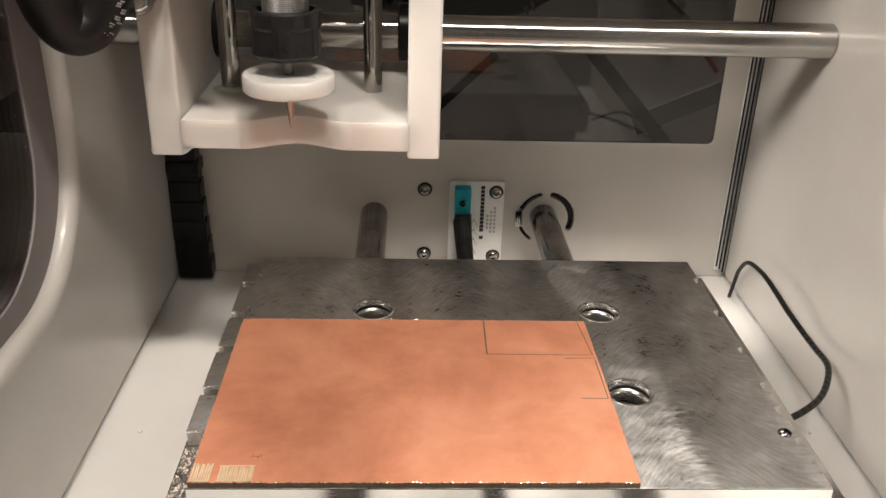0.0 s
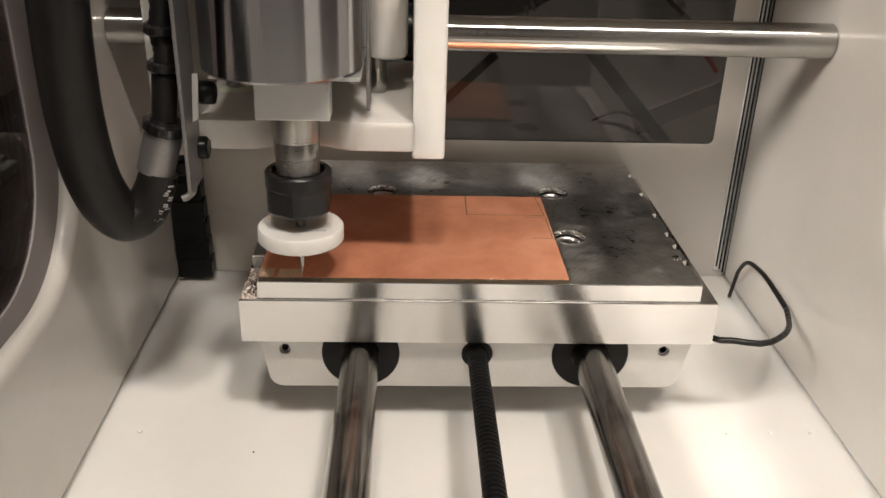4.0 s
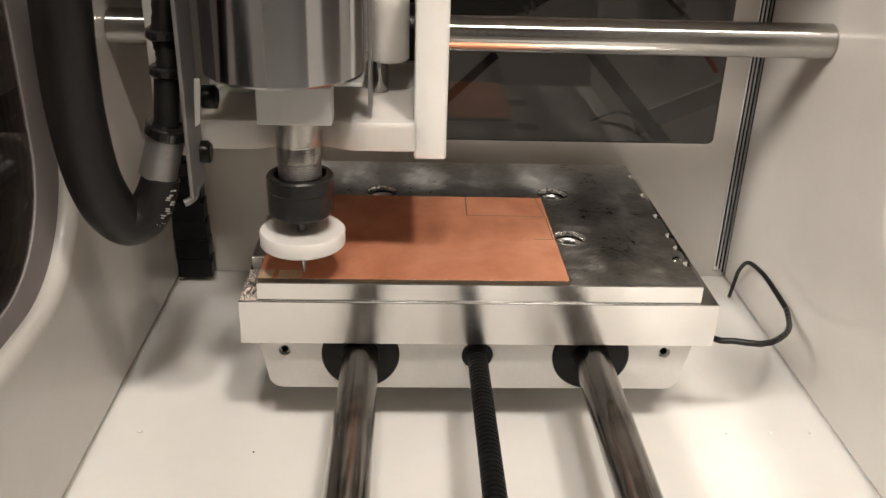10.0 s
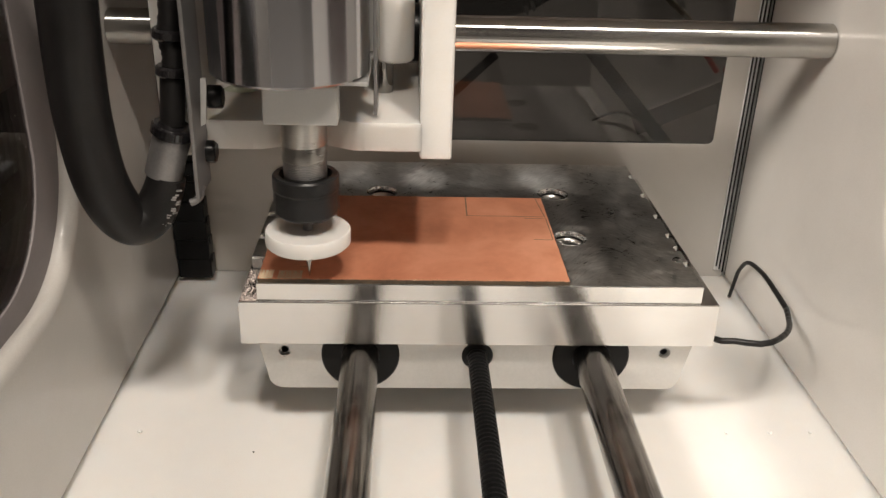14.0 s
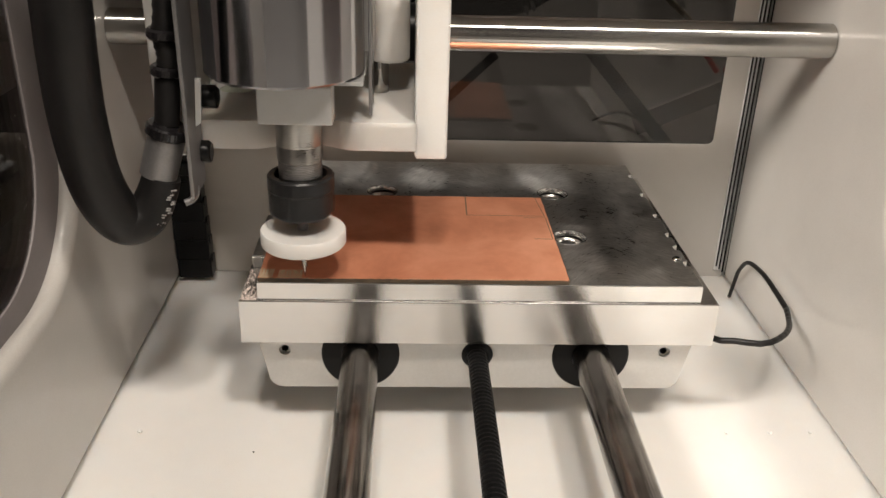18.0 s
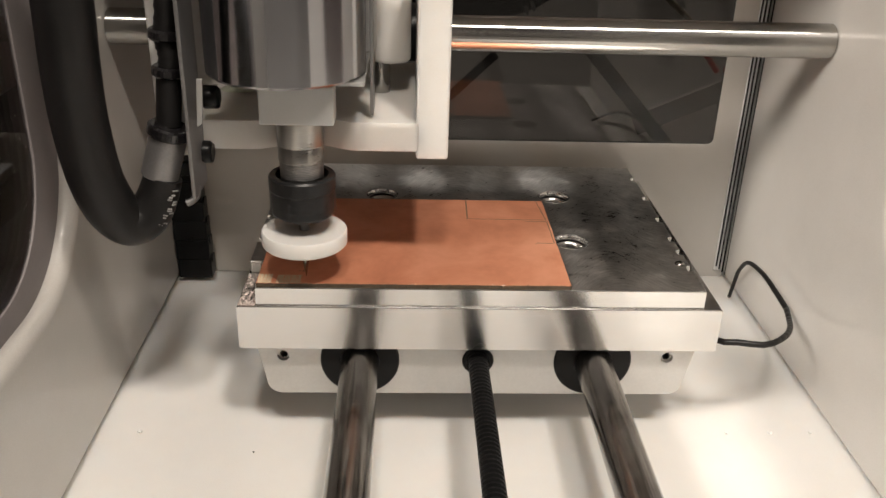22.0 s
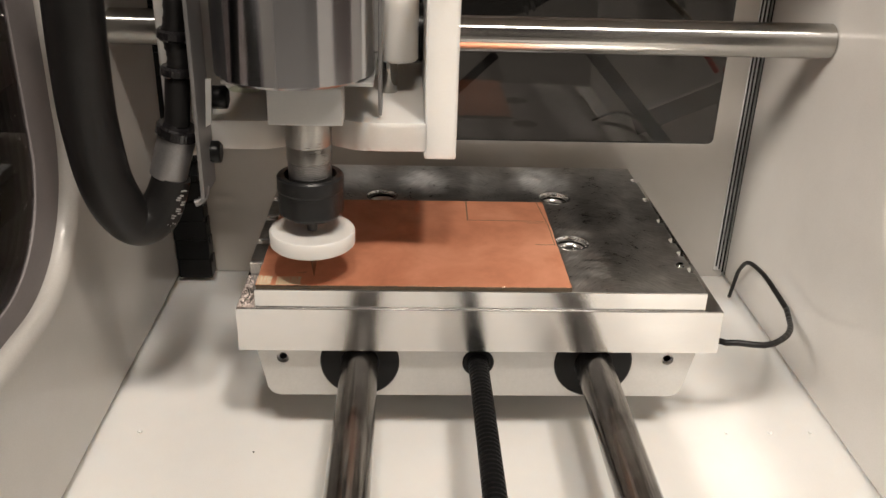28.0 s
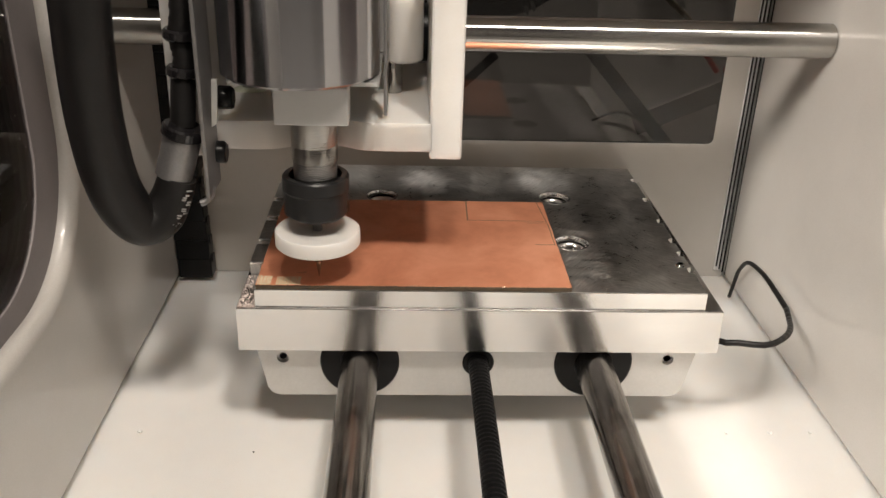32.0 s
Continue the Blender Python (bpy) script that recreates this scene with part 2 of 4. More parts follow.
def lathe(profile, seg=48, at=(0, 0, 0), caps=True):
    """Turns (radius, height) pairs about the z axis."""
    bm = bmesh.new()
    rings = []
    for r, z in profile:
        rings.append([bm.verts.new((at[0] + r * math.cos(2 * math.pi * i / seg), at[1] + r * math.sin(2 * math.pi * i / seg), at[2] + z)) for i in range(seg)])
    for a, b in zip(rings, rings[1:]):
        for i in range(seg):
            bm.faces.new((a[i], a[(i + 1) % seg], b[(i + 1) % seg], b[i]))
    for f in bm.faces:
        f.smooth = True
    if caps:
        bm.faces.new(rings[0][::-1])
        bm.faces.new(rings[-1])
    return bm


def tube(r, inner, p0, p1, seg=40):
    """A ring with a bore between two points."""
    p0, p1 = Vector(p0), Vector(p1)
    h = (p1 - p0).length
    c = min(0.5, (r - inner) * 0.25)
    bm = lathe([(inner, 0), (r - c, 0), (r, c), (r, h - c), (r - c, h), (inner, h), (inner, 0)], seg, caps=False)
    bmesh.ops.remove_doubles(bm, verts=bm.verts, dist=1e-5)
    turn = (p1 - p0).to_track_quat("Z", "Y").to_matrix().to_4x4()
    bmesh.ops.transform(bm, matrix=Matrix.Translation(p0) @ turn, verts=bm.verts)
    return bm


def smooth_path(points, steps=8):
    pts = [Vector(q) for q in points]
    pts = [2 * pts[0] - pts[1], *pts, 2 * pts[-1] - pts[-2]]
    out = []
    for a, b, c, d in zip(pts, pts[1:], pts[2:], pts[3:]):
        for k in range(steps):
            u = k / steps
            out.append(0.5 * (2 * b + (c - a) * u + (2 * a - 5 * b + 4 * c - d) * u * u + (3 * b - a - 3 * c + d) * u ** 3))
    return out + [pts[-2]]


def sweep(points, radius, seg=14, steps=8, ripple=0.0, pitch=3):
    """A round cable along a smooth path; ripple: ribs of that height."""
    path = smooth_path(points, steps)
    bm = bmesh.new()
    rings, up = [], Vector((0, 1, 0))
    for i, q in enumerate(path):
        along = (path[min(i + 1, len(path) - 1)] - path[max(i - 1, 0)]).normalized()
        side = along.cross(up).normalized() if abs(along.dot(up)) < 0.95 else along.cross(Vector((1, 0, 0))).normalized()
        top = side.cross(along).normalized()
        r = radius(i / (len(path) - 1)) if callable(radius) else radius
        r += ripple * (1 if i % pitch == 0 else 0)
        rings.append([bm.verts.new(q + r * (math.cos(2 * math.pi * k / seg) * side + math.sin(2 * math.pi * k / seg) * top)) for k in range(seg)])
    for a, b in zip(rings, rings[1:]):
        for k in range(seg):
            bm.faces.new((a[k], a[(k + 1) % seg], b[(k + 1) % seg], b[k])).smooth = True
    bm.faces.new(rings[0][::-1])
    bm.faces.new(rings[-1])
    return bm


def rounded(x0, x1, y0, y1, r, seg=8):
    """Outline of a rectangle with round corners."""
    out = []
    for cx, cy, a in ((x1 - r, y1 - r, 0), (x0 + r, y1 - r, 90), (x0 + r, y0 + r, 180), (x1 - r, y0 + r, 270)):
        out += [(cx + r * math.cos(radians(a + 90 * k / seg)), cy + r * math.sin(radians(a + 90 * k / seg))) for k in range(seg + 1)]
    return out


def circle(cx, cy, r, seg=28):
    return [(cx + r * math.cos(2 * math.pi * k / seg), cy + r * math.sin(2 * math.pi * k / seg)) for k in range(seg)]


def arc_slot(cx, cy, r0, r1, a0, a1, seg=10):
    """Outline of a curved slot with round ends."""
    out = []
    mid, half = (r0 + r1) / 2, (r1 - r0) / 2
    for k in range(seg + 1):
        q = radians(a0 + (a1 - a0) * k / seg)
        out.append((cx + r1 * math.cos(q), cy + r1 * math.sin(q)))
    for k in range(1, 6):
        q, w = radians(a1), radians(a1 + 30 * k)
        out.append((cx + mid * math.cos(q) + half * math.cos(w), cy + mid * math.sin(q) + half * math.sin(w)))
    for k in range(seg, -1, -1):
        q = radians(a0 + (a1 - a0) * k / seg)
        out.append((cx + r0 * math.cos(q), cy + r0 * math.sin(q)))
    for k in range(1, 6):
        q, w = radians(a0), radians(a0 + 180 + 30 * k)
        out.append((cx + mid * math.cos(q) + half * math.cos(w), cy + mid * math.sin(q) + half * math.sin(w)))
    return out


def sheet(outer, holes, axis, lo, hi, bevel=0.0, seg=2):
    """A flat sheet with openings: outlines in the plane across axis, solid from lo to hi."""
    put = {"x": lambda a, b, c: (c, a, b), "y": lambda a, b, c: (a, c, b), "z": lambda a, b, c: (a, b, c)}[axis]
    bm = bmesh.new()
    for loop in (outer, *holes):
        vs = [bm.verts.new(put(a, b, lo)) for a, b in loop]
        for a, b in zip(vs, vs[1:] + vs[:1]):
            bm.edges.new((a, b))
    bmesh.ops.triangle_fill(bm, use_beauty=True, use_dissolve=False, edges=bm.edges[:])
    made = bmesh.ops.extrude_face_region(bm, geom=bm.faces[:])
    shift = Vector(put(0, 0, hi - lo)) if axis != "y" else Vector((0, hi - lo, 0))
    bmesh.ops.translate(bm, vec=shift, verts=[g for g in made["geom"] if isinstance(g, bmesh.types.BMVert)])
    bmesh.ops.recalc_face_normals(bm, faces=bm.faces)
    if bevel:
        rim = [e for e in bm.edges if len(e.link_faces) == 2 and e.calc_face_angle(0) > 1.2 and abs((e.verts[0].co - e.verts[1].co)["xyz".index(axis)]) < 1e-4]
        bmesh.ops.bevel(bm, geom=rim, offset=bevel, segments=seg, profile=0.5, affect="EDGES", clamp_overlap=True)
    round_off(bm)
    return bm


def screw(at, r, parent, name="screw", face="y"):
    """A domed hex-socket screw head that faces the front (-y) or up (z)."""
    bm = lathe([(r, 0), (r, r * 0.35), (r * 0.86, r * 0.7), (r * 0.55, r * 0.9), (r * 0.45, r * 0.92), (r * 0.42, r * 0.35), (0.01, r * 0.3)], 24)
    if face == "y":
        bmesh.ops.rotate(bm, matrix=Matrix.Rotation(radians(90), 3, "X"), verts=bm.verts)
    bmesh.ops.translate(bm, vec=Vector(at), verts=bm.verts)
    head = part(name, bm, M_STEEL, parent, "domed steel socket screw")
    if face == "y":
        part("washer", tube(r * 1.28, r * 1.02, (at[0], at[1] - 0.25, at[2]), (at[0], at[1] + 0.05, at[2]), 24), M_NUT, head, "dark washer")
    return head

# ---------------------------------------------------------------- the enclosure
XL, XR, YB, YF, ZT = -52.0, 209.7, 127.0, -230.0, 165.0
ZBACK = ZT - 12.5
solid("floor", box(XL - 12, XR + 12, YF, YB + 12, FLOOR - 10, FLOOR), M_WHITE, (79, 0, FLOOR), "glossy white plastic floor of the milling machine", kind="structure")

back_holes = [rounded(-43, 194.6, 13.8, 88, 3.0, 6),
              arc_slot(120, -24.5, 10.9, 13.9, -22, 76), arc_slot(120, -24.5, 10.9, 13.9, 170, 191), arc_slot(120, -24.5, 11.4, 13.2, 204, 236), arc_slot(120, -24.5, 11.2, 13.4, 104, 156)]
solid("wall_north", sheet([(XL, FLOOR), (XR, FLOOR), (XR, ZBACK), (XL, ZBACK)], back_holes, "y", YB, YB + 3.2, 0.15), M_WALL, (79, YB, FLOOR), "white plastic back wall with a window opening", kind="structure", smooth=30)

win_l = rounded(-112, 17.4, 7.2, 135, 45, 18)
win_r = rounded(-112, 3.5, 10, 135, 34, 14)
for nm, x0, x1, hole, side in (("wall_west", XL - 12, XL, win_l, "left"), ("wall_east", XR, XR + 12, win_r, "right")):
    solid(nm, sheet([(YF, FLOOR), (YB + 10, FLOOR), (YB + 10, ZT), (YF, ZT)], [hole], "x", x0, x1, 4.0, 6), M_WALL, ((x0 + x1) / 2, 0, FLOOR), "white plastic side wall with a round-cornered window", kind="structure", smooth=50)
# added out of view: its front edge sets the shade on the back wall
solid("shade_cover", box(XL + 0.2, XR - 0.2, 21, YB + 10, ZT - 12, ZT - 1, 1.5), M_WALL, (79, 90, ZT - 12), "unseen white plastic cover, added to shade the back of the machine", kind="structure")
for nm, xa, inward, hole in (("window_1", XL - 6.4, 1, win_l), ("window_2", XR + 6.4, -1, win_r)):
    w = thing(nm, (xa, -50, 10), "dark smoked side window in a grey gasket", "window", kind="structure")
    edge = [(-52 + (y + 52) * 1.02, 72 + (z - 72) * 1.02) for y, z in hole]
    lo, hi = sorted((xa - 1.6 * inward, xa + 1.2 * inward))
    part("window_gasket", sheet(edge, [rounded(-104, -0.5, 15, 127, 37, 16)], "x", lo, hi, 0.3), M_GASKET, w, "broad grey gasket")
    lo, hi = sorted((xa - 1.4 * inward, xa + 0.5 * inward))
    part("pane", sheet(rounded(-105, 0.5, 14, 128, 37, 16), [], "x", lo, hi), M_WINDOW, w, "dark smoked pane")

panel = thing("window_3", (79, YB + 10, 9), "smoked acrylic window in the back wall", "window", kind="structure")
pp = part("pane", sheet(rounded(-42.95, 194.55, 13.85, 87.95, 3.0, 6), [], "y", YB + 0.1, YB + 2.5), M_PANEL, panel, "smoked pane")
pp.visible_shadow = False

# what lies behind the smoked window: straps and loose wires
for a, b, w, YS, mat, tone in (((94.4, 49.5), (60.0, 16.0), 4.0, 144, M_STRAP, "dark"), ((134.0, 56.1), (183.0, 2.2), 6.5, 144, M_STRAP, "dark"), ((163.0, 15.4), (206.0, 34.7), 9.5, 148, M_BACK, "broad grey")):
    d = Vector((b[0] - a[0], 0, b[1] - a[1]))
    n = Vector((-d.z, 0, d.x)).normalized() * w / 2
    bm = bmesh.new()
    q = [Vector((a[0], YS, a[1])), Vector((b[0], YS, b[1]))]
    vs = [bm.verts.new(v) for v in (q[0] + n, q[1] + n, q[1] - n, q[0] - n)]
    bm.faces.new(vs)
    made = bmesh.ops.extrude_face_region(bm, geom=bm.faces[:])
    bmesh.ops.translate(bm, vec=(0, 2, 0), verts=[g for g in made["geom"] if isinstance(g, bmesh.types.BMVert)])
    solid("strap", bm, mat, ((a[0] + b[0]) / 2, YS, (a[1] + b[1]) / 2), tone + " strap slanting behind the smoked window", "strap", "straps behind the window")
solid("red_wire", sweep([(180, 132, 61), (185, 132, 55.5), (189.5, 132, 50.5), (193.0, 132.4, 46.2)], 1.25), M_RED, (189, 132, 50), "red insulated wire behind the smoked window", "wire")
solid("cream_wire", sweep([(160, 144, 86), (169.5, 144, 76), (175, 144, 71.6), (181.3, 144, 66), (188, 144, 58)], 1.35), M_CREAM, (176, 144, 70), "cream insulated wire behind the smoked window", "wire")
solid("dark_loop_wire", sweep([(142, 148, 18), (155, 149, 22), (168, 148, 17), (176, 148, 9)], 0.8), M_STRAP, (160, 148, 18), "thin dark wire loop behind the smoked window", "wire")

LEAD = solid("black_lead", sweep([(30, 146, 78), (55, 145, 74.5), (78, 144, 73.2), (97, 144, 74.6), (111, 144, 80), (124, 144, 92)], 8.2, 22), M_RUBBER, (90, 144, 73), "thick black lead with a pale print behind the smoked window", "cable")
for k, (x, z, tall) in enumerate(((105.6, 70.6, 4.2), (108.4, 72.6, 4.4), (111.0, 75.2, 3.6))):
    bar = box(-0.7, 0.7, 135.1, 135.7, -tall / 2, tall / 2)
    bmesh.ops.rotate(bar, matrix=Matrix.Rotation(radians(-20), 3, "Y"), verts=bar.verts)
    bmesh.ops.translate(bar, vec=Vector((x, 0, z)), verts=bar.verts)
    part("print_bar", bar, M_GREYINK, LEAD, "pale printed bar", smooth=0)

# ---------------------------------------------------------------- rails and lead screw
ZR = -23.3
for x in (39.2, 118.9):
    solid("guide_rail", rod((x, YF + 12, ZR), (x, YB - 0.2, ZR), 6.3, 40), M_STEELY, (x, 0, ZR), "ground steel guide rail with grease streaks", "rail", "guide rails of the bed")
solid("cross_rail", rod((XL + 0.2, 66, 74.3), (XR - 0.2, 66, 74.3), 6.4, 64, 0.4), M_RAIL, (79, 66, 74.3), "polished steel cross rail between the side walls", "rail")

ls = thing("lead_screw", (79.4, 0, ZR), "black threaded lead screw between the guide rails", "screw")
part("core", rod((79.4, YF + 12, ZR), (79.4, YB - 0.2, ZR), 2.7, 20), M_BLACK, ls)
bm = bmesh.new()
turns, per, lead, y0 = 165, 16, 2.0, -210.0
prev = None
for i in range(turns * per + 1):
    a, y = 2 * math.pi * i / per, y0 + lead * i / per
    ring = [bm.verts.new((79.4 + r * math.cos(a), y + dy, ZR + r * math.sin(a))) for r, dy in ((2.6, -0.75), (3.5, -0.3), (3.5, 0.3), (2.6, 0.75))]
    if prev:
        for k in range(3):
            bm.faces.new((prev[k], ring[k], ring[k + 1], prev[k + 1]))
    prev = ring
part("thread", bm, M_BLACK, ls)

# ---------------------------------------------------------------- the bed, as it stands at its rearmost place
BED = thing("milling_bed", (79.5, 60, -36.9), "milled aluminium bed on two bearing blocks", "machine bed")
WB = 159.0
holes_top = [(44.5, 82.5), (114.4, 82.2), (114.3, 39.0), (44.5, 39.0)]
part("sub_plate", sheet([(0, 0), (WB, 0), (WB, 119), (0, 119)], [circle(x, y, 4.4) for x, y in holes_top], "z", -15.9, 0, 0.35), M_BAR, BED, "thick brushed aluminium plate", smooth=30)


def toothed(x, ys, deep):
    out = []
    for y in ys:
        out += [(x, y - 2.2), (x + deep, y - 1.6), (x + deep, y + 1.6), (x, y + 2.2)]
    return out


PX0, PX1, PY0, PY1 = 6.1, 152.9, 1.0, 118.7
teeth = (18, 31, 42, 60, 82, 104)
outline = [(PX0, PY0), (PX1, PY0)] + toothed(PX1, teeth, -1.7) + [(PX1, PY1), (PX0, PY1)] + toothed(PX0, teeth, 1.1)[::-1]
TOP = part("top_plate", sheet(outline, [circle(x, y, 5.9) for x, y in holes_top] + [circle(149.6, 21.6, 1.7)], "z", 0.05, 6.36, 0.3), M_MILL, BED, "fly-cut aluminium top plate", smooth=30)
TOP.data.materials.append(M_BAR)
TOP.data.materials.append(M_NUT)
# bore walls get the black nut material: the holes' shade as colour
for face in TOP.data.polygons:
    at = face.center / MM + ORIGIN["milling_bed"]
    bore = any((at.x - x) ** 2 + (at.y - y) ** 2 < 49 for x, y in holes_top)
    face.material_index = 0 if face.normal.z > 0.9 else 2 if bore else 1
for x, y in holes_top:
    ins = part("threaded_insert", lathe([(5.85, 0.6), (5.85, 3.6), (5.4, 3.9), (4.9, 3.5), (4.5, 2.7), (4.5, 0.6)], 40, (x, y, 0), caps=False), M_SLEEVE, BED, "bright steel insert")
    part("rim", lathe([(5.85, 4.6), (6.0, 6.0), (6.5, 6.36), (6.5, 6.44), (5.95, 6.5), (5.5, 5.4), (5.5, 4.6), (5.85, 4.6)], 40, (x, y, 0), caps=False), M_FLECK, ins)
# the shade at the bottom of each hole, put in as a black plug
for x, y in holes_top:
    part("hole_shade", rod((x, y, -9), (x, y, -1.5), 4.35, 24), M_BLACK, BED, "black plug that stands for the shade down the hole")
screw((149.6, 21.6, 5.4), 1.9, BED, face="z")
for x0, x1 in ((0.8, 5.6),):
    for ya, yb in ((24, 39.5), (43, 60.5), (64, 80), (83.5, 100), (103.5, 117)):
        lug = part("clip_lug", box(x0, x1, ya, yb, 0.05, 4.6, 0.4), M_MILL, BED, "aluminium clip lug")
        part("bright_edge", box(x0 + 0.1, x1 - 0.1, ya - 0.12, ya + 0.35, 3.9, 4.68, 0.15), M_FLECK, lug, "bright front edge")


# glints along the fly cutter's arcs, laid on as slivers of brighter metal
flecks = random.Random(11)
bm = bmesh.new()
for k in range(1400):
    if k % 3 == 0:
        cx, cy = ((133, 74), (133, 52), (113, 84), (131, 18), (117, 29), (134, 36))[k // 3 % 6]
        x, y = flecks.gauss(cx, 6), flecks.gauss(cy, 8)
    elif k % 3 == 1:
        continue
    else:
        x, y = flecks.uniform(88, 152) if k % 4 else flecks.uniform(8, 152), flecks.uniform(3, 117)
    if any((x - hx) ** 2 + (y - hy) ** 2 < 49 for hx, hy in holes_top) or (x < 109 and y < 75) or (x - 149.6) ** 2 + (y - 21.6) ** 2 < 9 or not (8 < x < 151 and 3 < y < 117):
        continue
    q = math.atan2(y - 60, x - 78) + math.pi / 2 + flecks.uniform(-0.35, 0.35)
    half, wide, tall = flecks.uniform(0.5, 1.6), flecks.uniform(0.08, 0.18), flecks.uniform(0.001, 0.01)
    d, n = Vector((math.cos(q), math.sin(q), 0)) * half, Vector((-math.sin(q), math.cos(q), 0)) * wide
    c = Vector((x, y, 6.355))
    vs = [bm.verts.new(p) for p in (c - d, c + n, c + d, c - n, c + Vector((0, 0, tall)) + n * flecks.uniform(-0.8, 0.8))]
    for i, j in ((0, 1), (1, 2), (2, 3), (3, 0)):
        bm.faces.new((vs[j], vs[i], vs[4]))
tagged(part("cutter_glint", bm, M_FLECK, BED, "bright slivers that stand for glints along the cutter arcs", smooth=0), kind="stuff")


def block_outline():
    r, x0, x1, z0, z1 = 5.0, 4.2, 154.6, -36.9, -16.0
    out = [(x1, z1), (x0, z1)]
    out += [(x0 + 3.2 + r - r * math.cos(radians(a)), z0 + r - r * math.sin(radians(a))) for a in range(0, 91, 10)]
    out += [(x1 - 3.2 - r + r * math.sin(radians(a)), z0 + r - r * math.cos(radians(a))) for a in range(0, 91, 10)]
    return out


for ya, yb in ((5.35, 23), (96, 112)):
    blk = part("bearing_block", sheet(block_outline(), [circle(39.2, ZR, 12.6), circle(118.9, ZR, 12.6), circle(79.4, ZR, 5.4)] + [circle(x, -21.9, 2.0) for x in (13.3, 144.7)], "y", ya, yb, 0.4), M_BLOCK, BED, "cast aluminium bearing block", smooth=30)
    for x in (39.2, 118.9):
        part("bushing", tube(13.4, 6.5, (x, ya - 0.7, ZR), (x, yb - 2, ZR), 44), M_BLACK, blk, "black plastic bushing")
    part("screw_nut", tube(5.4, 3.7, (79.4, ya - 0.8, ZR), (79.4, yb - 2, ZR), 32), M_BLACK, blk, "black lead screw nut")
    for x in (13.3, 144.7):
        part("tapped_bore", tube(1.97, 1.35, (x, ya + 1.2, -21.9), (x, ya + 7, -21.9), 20), M_SLEEVE, blk, "tapped steel bore")
    part("block_back", box(8, 150, yb - 1.5, yb - 0.5, -30, -17), M_BLOCK, blk)

# copper-clad board on the bed
CX, CY, CW, CD, CZ = 6.6, 1.1, 101.6, 72.6, 6.4
BOARD = thing("copper_board", (CX + CW / 2, CY + CD / 2, CZ), "copper-clad circuit board blank with stained foil and engraved lines", "circuit board")
rng = random.Random(4)


def ragged(jit):
    pts = []
    n = 240
    for k in range(n):
        pts.append((CX + CW * k / n, CY + rng.uniform(-jit, jit)))
    for k in range(40):
        pts.append((CX + CW + rng.uniform(-jit, jit) * 0.5, CY + CD * k / 40))
    for k in range(n):
        pts.append((CX + CW - CW * k / n, CY + CD + rng.uniform(-jit, jit) * 0.6))
    for k in range(40):
        pts.append((CX + rng.uniform(-jit, jit) * 0.4, CY + CD - CD * k / 40))
    return pts


part("laminate", sheet(ragged(0.06), [], "z", CZ, CZ + 1.5), M_CORE, BOARD, "brown laminate core", smooth=0)
part("copper_foil", sheet(ragged(0.2), [], "z", CZ + 1.5, CZ + 1.56), M_COPPER, BOARD, "stained copper foil", smooth=0)
ZC = CZ + 1.56
bm = bmesh.new()
for k in range(110):
    x, y = CX + CW * rng.random(), CY + (rng.uniform(-0.15, 0.2) if k < 75 else CD + rng.uniform(-0.2, 0.15))
    w, h = rng.uniform(0.1, 0.38), rng.uniform(0.04, 0.2)
    vs = [bm.verts.new((x + dx, y + dy, ZC + dz)) for dx, dy, dz in ((-w, -0.1, -0.02), (w, -0.12, 0), (w * 0.4, 0.12, h), (-w * 0.5, 0.1, h * 0.7))]
    for i, j, l in ((0, 1, 2), (0, 2, 3), (0, 1, 3), (1, 2, 3)):
        bm.faces.new((vs[i], vs[j], vs[l]))
tagged(part("foil_burr", bm, M_BURR, BOARD, "bright curled copper burrs", smooth=0), kind="stuff")


def scratch(x0, y0, x1, y1, w, mat=None):
    d = Vector((x1 - x0, y1 - y0, 0))
    n = Vector((-d.y, d.x, 0)).normalized() * w / 2
    bm = bmesh.new()
    a, b = Vector((CX + x0, CY + y0, ZC + 0.004)), Vector((CX + x1, CY + y1, ZC + 0.004))
    vs = [bm.verts.new(v) for v in (a + n, b + n, b - n, a - n)]
    bm.faces.new(vs)
    made = bmesh.ops.extrude_face_region(bm, geom=bm.faces[:])
    bmesh.ops.translate(bm, vec=(0, 0, 0.02), verts=[g for g in made["geom"] if isinstance(g, bmesh.types.BMVert)])
    return part("engraved_line", bm, mat or M_GROOVE, BOARD, "", smooth=0)


for q in ((71.2, 72.4, 70.8, 53.8), (70.8, 53.8, 100.6, 53.6), (100.6, 53.4, 99.2, 72.3), (92.5, 51.8, 101.2, 52.2), (100.8, 51.4, 100.8, 32.8), (93.8, 32.7, 100.8, 32.6)):
    scratch(*q, 0.46 if q[0] == 71.2 else 0.27)
for k in range(8):
    x = 0.5 + 0.55 * k
    scratch(x, 0.4 + rng.uniform(0, 0.5), x + rng.uniform(-0.2, 0.2), 6.6 + rng.uniform(-1.0, 0.3), 0.36, M_TAN)
for k in range(14):
    x = 6.5 + 0.56 * k
    scratch(x, 0.4 + rng.uniform(0, 0.6), x + rng.uniform(-0.2, 0.2), 5.6 + rng.uniform(-0.8, 0.2), 0.36, M_TAN)
scratch(6.2, 5.6, 14.2, 5.7, 0.4, M_TAN)
scratch(6.2, 0.6, 14.2, 0.7, 0.5, M_TAN)
scratch(0.4, 0.6, 4.6, 0.6, 0.5, M_TAN)
